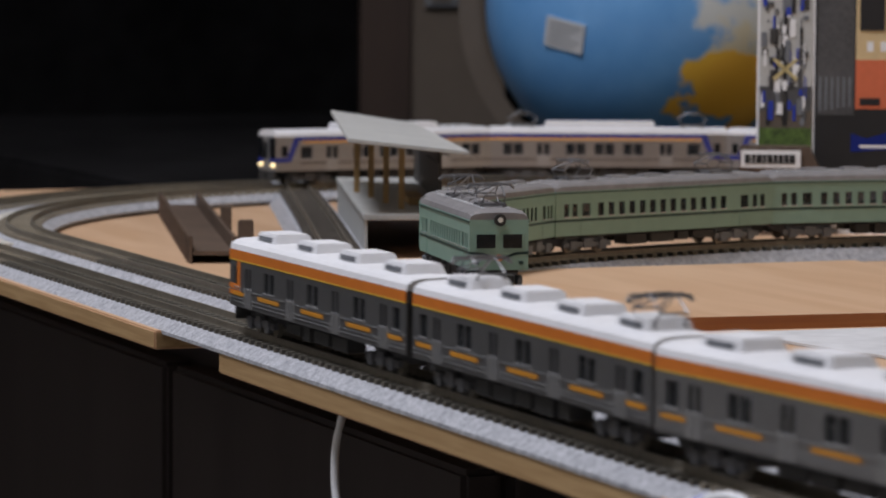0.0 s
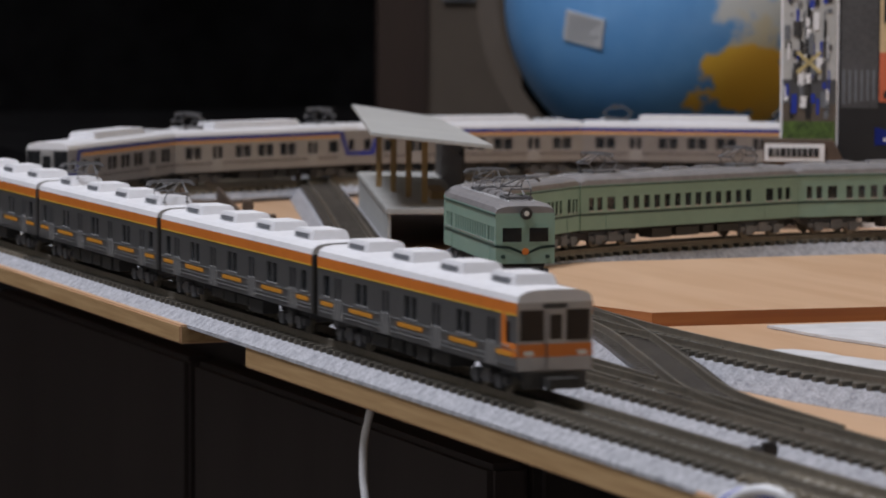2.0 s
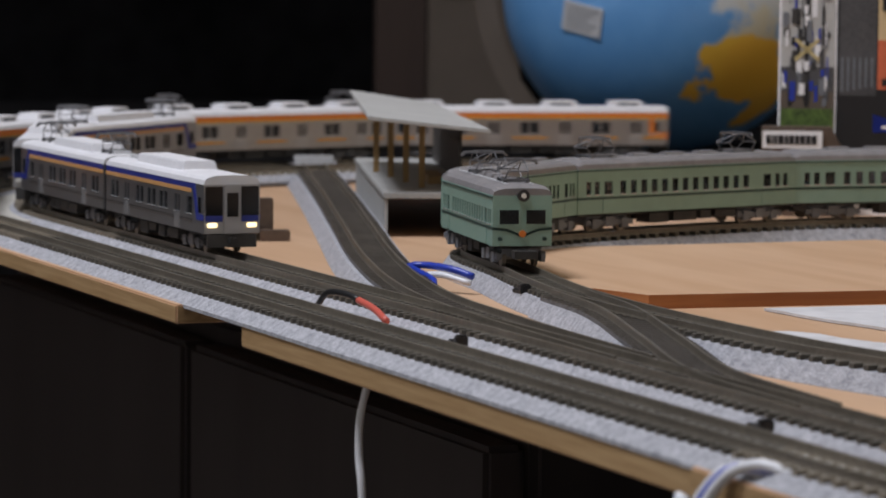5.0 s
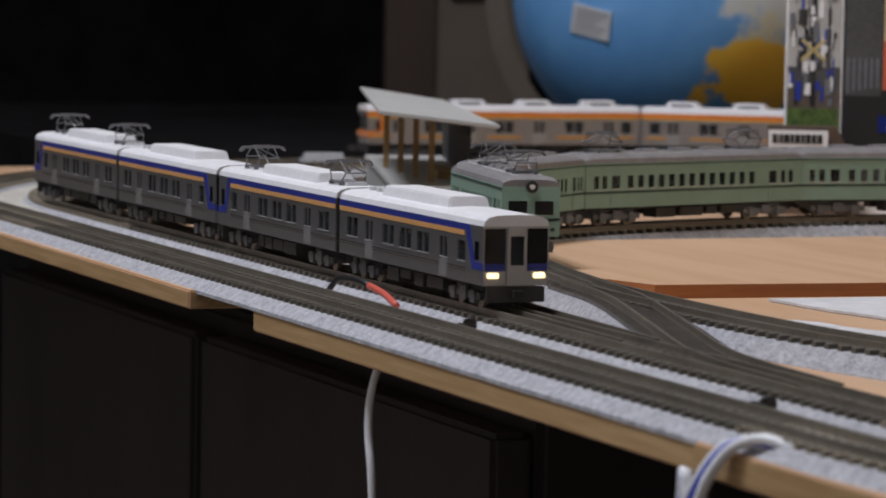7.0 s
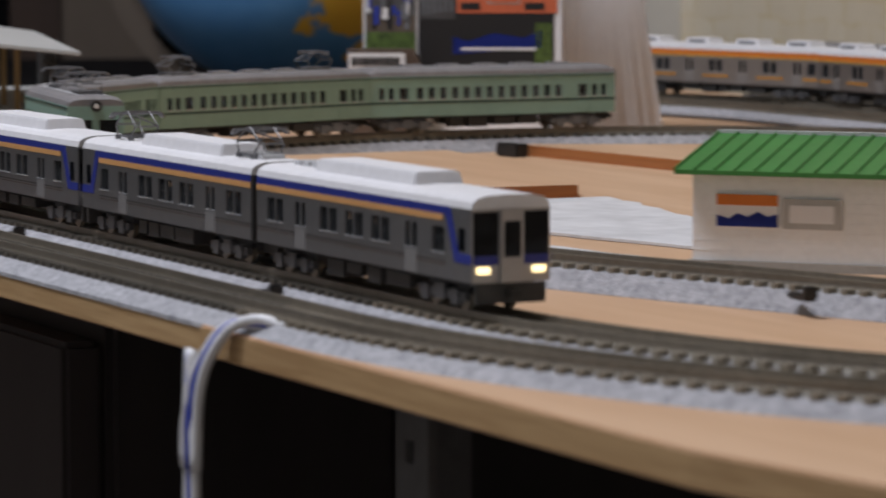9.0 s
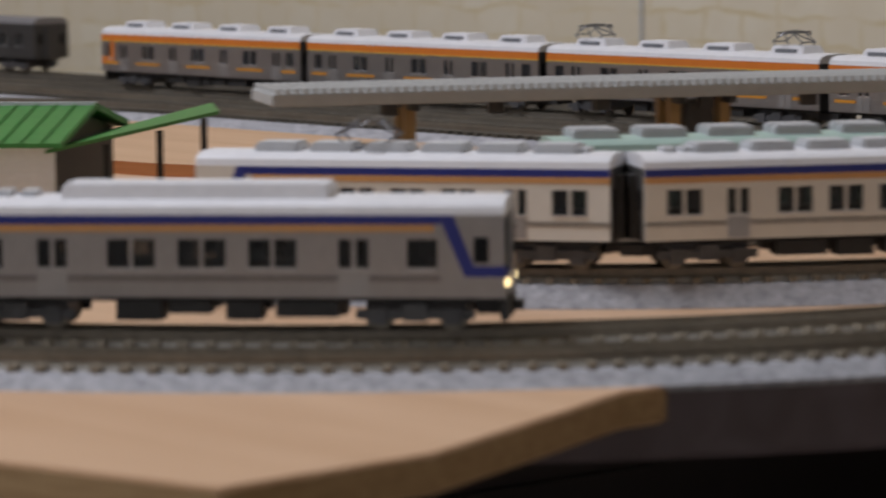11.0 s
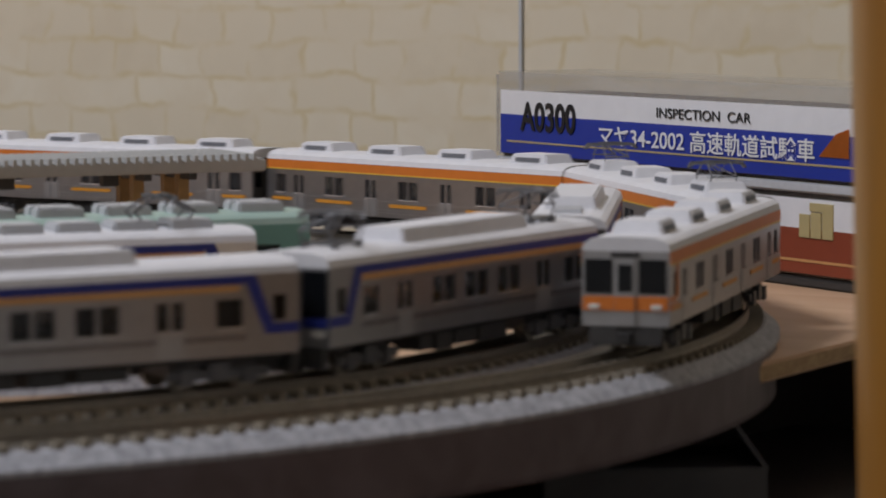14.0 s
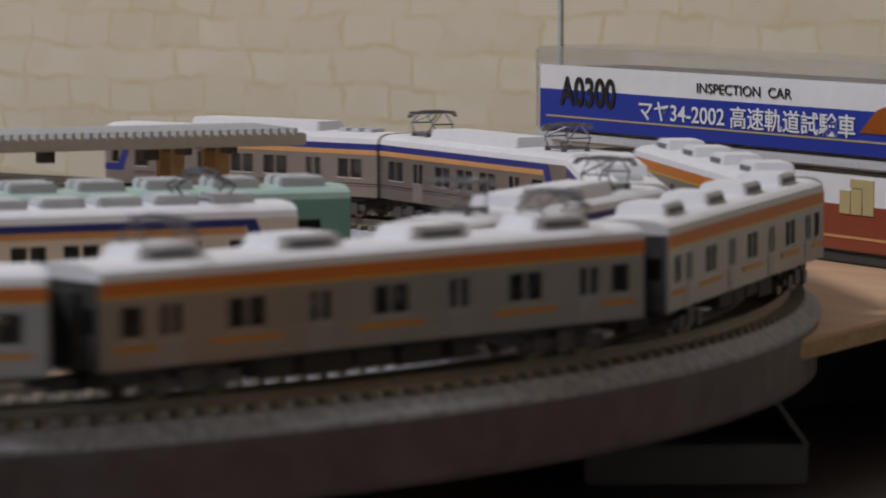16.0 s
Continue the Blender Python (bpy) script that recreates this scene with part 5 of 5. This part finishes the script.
    part("curled_flap", bm, M["paper"], pr, "plain white curled back sheet", smooth=True)
    sg = thing("name_card", (-0.452, 0.3335, 0.0), 62.5, "white card with dark print on a brown wedge", "sign")
    bm = bmesh.new()
    vs = [bm.verts.new((x, yy, z)) for yy in (-0.016, -0.0015) for x, z in ((0.000, 0.0), (0.033, 0.0), (0.033, 0.026), (0.028, 0.036), (0.000, 0.036))]
    bm.faces.new(vs[:5])
    bm.faces.new(vs[5:][::-1])
    for i in range(5):
        bm.faces.new((vs[i], vs[5 + i], vs[5 + (i + 1) % 5], vs[(i + 1) % 5]))
    part("wedge", bm, M["brown"], sg, "brown support wedge")
    card = local_box(sg, "card", 0.0005, 0.0245, -0.0175, -0.0163, 0.0275, 0.0345, "paper")
    x = 0.002
    for w in (0.0018, 0.0006, 0.0012, 0.0022, 0.0014, 0.0020, 0.0016, 0.0020, 0.0018, 0.0020):
        local_box(card, "print_bar", x, x + w, -0.0178, -0.0175, 0.0292, 0.0328, "ink")
        x += w + 0.0004


def globe_material():
    mat, nodes, links, b = shader("globe_print")
    tex = nodes.new("ShaderNodeTexCoord")
    warp = nodes.new("ShaderNodeTexNoise")
    warp.inputs["Scale"].default_value, warp.inputs["Detail"].default_value = 38, 5
    links.new(tex.outputs["Object"], warp.inputs["Vector"])

    def dot(v):
        n = nodes.new("ShaderNodeVectorMath")
        n.operation = "DOT_PRODUCT"
        n.inputs[1].default_value = v
        links.new(tex.outputs["Object"], n.inputs[0])
        return n.outputs["Value"]

    def land(direction, size, soft, colour, below, grain):
        v = Vector(direction).normalized()
        m = nodes.new("ShaderNodeMath")
        m.operation = "MULTIPLY_ADD"
        m.inputs[1].default_value = grain
        links.new(warp.outputs["Fac"], m.inputs[0])
        links.new(dot(v / 0.095), m.inputs[2])
        r = nodes.new("ShaderNodeMapRange")
        r.inputs["From Min"].default_value, r.inputs["From Max"].default_value = size + grain / 2, size + grain / 2 + soft
        links.new(m.outputs[0], r.inputs["Value"])
        mix = nodes.new("ShaderNodeMix")
        mix.data_type = "RGBA"
        links.new(r.outputs[0], mix.inputs[0])
        links.new(below, mix.inputs[6])
        mix.inputs[7].default_value = (*colour, 1)
        return mix.outputs[2]
    sea = nodes.new("ShaderNodeValToRGB")
    sea.color_ramp.elements[0].color, sea.color_ramp.elements[1].color = (0.08, 0.27, 0.62, 1), (0.20, 0.46, 0.82, 1)
    links.new(warp.outputs["Fac"], sea.inputs[0])
    right, near = Vector((0.366, 0.93, 0)), Vector((0.93, -0.366, 0))
    at = lambda u, w: right * u + Vector((0, 0, w)) + near * math.sqrt(max(0.02, 1 - u * u - w * w))
    col = land(at(0.50, -0.18), 0.93, 0.08, (0.58, 0.61, 0.62), sea.outputs[0], 0.75)
    col = land(at(0.05, 0.15), 0.985, 0.02, (0.10, 0.36, 0.70), col, 0.1)
    col = land(at(0.42, -0.40), 0.950, 0.02, (0.62, 0.58, 0.45), col, 0.22)
    col = land(at(0.33, -0.47), 0.968, 0.006, (0.86, 0.52, 0.07), col, 0.16)
    col = land(at(0.50, -0.50), 0.966, 0.006, (0.86, 0.50, 0.07), col, 0.16)
    col = land(at(0.53, -0.70), 0.983, 0.006, (0.84, 0.50, 0.09), col, 0.12)
    links.new(col, b.inputs["Base Color"])
    b.inputs["Roughness"].default_value = 0.3
    return mat


def globe():
    g = thing("desk_globe", (-1.032, 0.563, 0.085), 0, "blue desk globe with ochre land and a beige meridian arc", "globe")
    bm = bmesh.new()
    bmesh.ops.create_uvsphere(bm, u_segments=64, v_segments=40, radius=0.095)
    part("sphere", bm, globe_material(), g, "printed blue globe ball", smooth=True)
    right, near, up = Vector((0.366, 0.93, 0)), Vector((0.93, -0.366, 0)), Vector((0, 0, 1))
    bm = bmesh.new()
    pts = [right * (0.105 * math.cos(a)) + up * (0.105 * math.sin(a)) + near * 0.0 for a in [math.radians(172 + i * 4) for i in range(26)]]
    sweep(bm, pts, [(-0.006, -0.0015), (0.006, -0.0015), (0.006, 0.0015), (-0.006, 0.0015)], up=near)
    part("meridian_arc", bm, M["beige"], g, "beige plastic meridian arc")
    bm = bmesh.new()
    bmesh.ops.create_cone(bm, cap_ends=True, segments=32, radius1=0.06, radius2=0.03, depth=0.008, matrix=Matrix.Translation((0, 0, -0.0995)))
    part("base", bm, M["dark"], g)
    u, w = -0.545, -0.165
    n = (right * u + up * w + near * math.sqrt(1 - u * u - w * w)).normalized()
    bm = bmesh.new()
    box(bm, -0.0125, 0.0125, -0.0085, 0.0085, -0.0012, 0.0003)
    me = finish(bm, "legend", M["ac_grey"])
    ob = new("legend", me)
    ob.parent = g
    ob.matrix_basis = Matrix.Translation(n * 0.0952) @ n.to_track_quat("Z", "Y").to_matrix().to_4x4() @ Matrix.Rotation(-0.22, 4, "Z")
    for i in range(5):
        bm = bmesh.new()
        box(bm, -0.010, 0.010 - (i % 3) * 0.003, 0.0052 - i * 0.0028, 0.0060 - i * 0.0028, 0.0003, 0.0005)
        part("print_bar", bm, M["ac_dark"], ob)


def background():
    bm = bmesh.new()
    slab(bm, [(-1.600, 0.632), (-1.573, 0.700), (-1.60, 0.71), (-1.627, 0.642)], -0.70, 0.75)
    solid("beige_panel", bm, M["beige"], "plain beige upright panel behind the globe", "panel")
    bm = bmesh.new()
    slab(bm, [(-1.606, 0.598), (-1.594, 0.633), (-1.62, 0.64), (-1.632, 0.606)], -0.70, 0.75)
    solid("wood_post", bm, M["dark_wood"], "dark brown wooden upright", "post")
    tag = thing("wall_switch", (-1.588, 0.655, 0.083), 68.5, "small grey switch plate on the beige panel", "switch")
    local_box(tag, "plate", -0.012, 0.012, -0.004, 0.0, -0.005, 0.02, "ac_dark")
    local_box(tag, "key", -0.008, 0.008, -0.006, -0.004, -0.002, 0.016, "beige")
    bm = bmesh.new()
    box(bm, -0.941, -0.9255, 0.755, 0.79, -0.70, 1.65)
    solid("corner_trim", bm, M["ceiling"], "white upright trim at the end of the papered wall", "trim", "structure")
    bm = bmesh.new()
    box(bm, -0.990, -0.9415, 0.765, 0.785, -0.70, 0.75)
    solid("blue_board", bm, M["label_sky"], "narrow pale blue board standing by the wall", "board")
    bm = bmesh.new()
    bmesh.ops.create_cone(bm, cap_ends=True, segments=40, radius1=0.030, radius2=0.028, depth=1.0, matrix=Matrix.Translation((0.6610, 0.2570, -0.20)) @ Matrix.Rotation(math.radians(-1.5), 4, "Y"))
    solid("amber_post", bm, M["pillar"], "thick round amber-stained wooden post beside the table", "post", smooth=True)
    # added dark body that covers the lit floor and wall to keep this space black
    cb = thing("side_cabinet", (0.46, 0.30, -0.70), 0, "black-brown cabinet added to fill the dark space beside the table", "cabinet")
    local_box(cb, "body", -0.01, 0.90, 0.0, 0.47, 0.0, 0.668, "cabinet", bevel=0.003)
    local_box(cb, "door", 0.01, 0.44, -0.012, 0.0, 0.02, 0.58, "cabinet", bevel=0.003)
    local_box(cb, "door", 0.46, 0.89, -0.012, 0.0, 0.02, 0.58, "cabinet", bevel=0.003)
    ch = thing("storage_box", (0.484, 0.359, -0.0318), 38, "grey cardboard box with raised flaps on the side cabinet", "box")
    local_box(ch, "body", 0.0, 0.050, 0.0, 0.040, 0.0, 0.0090, "grey_card", bevel=0.0006)
    for x0, tilt in ((0.0, 50), (0.050, -35)):
        bm = bmesh.new()
        box(bm, -0.0005, 0.0005, 0.0, 0.040, 0.0, 0.016)
        bmesh.ops.transform(bm, matrix=Matrix.Translation((x0, 0, 0.0086)) @ Matrix.Rotation(math.radians(tilt), 4, "Y"), verts=bm.verts)
        part("flap", bm, M["grey_card"], ch, "grey card flap")


M["grey_card"] = surface("grey_card", (0.13, 0.13, 0.135), 0.8, 0, 0.12, 120)
M["label_sky"] = surface("pale_blue_board", (0.20, 0.42, 0.58), 0.5, 0, 0.08, 100)
station()
shelter()
platform()
small_railway_things()
cases()
standing_print()
globe()
background()


# ---- what moves ----
ORANGE_LEAD = [(0, -0.084), (1.5, -0.360), (3.5, -0.721), (4.2, -0.847), (7, -1.402), (9.5, -1.821), (10.2, -1.937), (12.3, -2.174), (13.3, -2.3225), (14, -2.4095), (14.5, -2.4745), (15, -2.553), (15.5, -2.625), (16, -2.706)]
BLUE_LEAD = [(0, -0.745), (1, -0.655), (1.5, -0.607), (2.5, -0.494), (4.2, -0.308), (6.3, -0.089), (7, 0.0), (7.5, 0.060), (8, 0.1305), (8.5, 0.196), (9, 0.2635), (9.5, 0.3205), (10.2, 0.402), (12.3, 0.627), (12.5, 0.653), (13.3, 0.752), (15.5, 1.020), (16, 1.092)]


def eased(table, t):
    """Smooth value of a (time, distance) table."""
    ts, vs = np.array([a for a, b in table], float), np.array([b for a, b in table], float)
    m = np.gradient(vs, ts)
    i = int(np.clip(np.searchsorted(ts, t) - 1, 0, len(ts) - 2))
    h = ts[i + 1] - ts[i]
    u = (t - ts[i]) / h
    return float((2 * u ** 3 - 3 * u ** 2 + 1) * vs[i] + (u ** 3 - 2 * u ** 2 + u) * h * m[i] + (3 * u ** 2 - 2 * u ** 3) * vs[i + 1] + (u ** 3 - u ** 2) * h * m[i + 1])


def car_pose(s, inset, way, length):
    a, b = loop_point(s - way * 0.345 * length, inset), loop_point(s + way * 0.345 * length, inset)
    m = (a + b) / 2
    return pose(m.x, m.y, RAIL, 0, 0, math.degrees(math.atan2(b.y - a.y, b.x - a.x)))


def motions():
    times = [i * 0.2 for i in range(81)]
    for k, car in enumerate(ORANGE):
        walk(car, [(t, car_pose(eased(ORANGE_LEAD, t) + (k + 0.5) * 0.139, 0.0, -1, 0.1345)) for t in times])
    for k, car in enumerate(BLUE):
        walk(car, [(t, car_pose(eased(BLUE_LEAD, t) - (k + 0.5) * 0.114, GAP, 1, 0.1105)) for t in times])


motions()
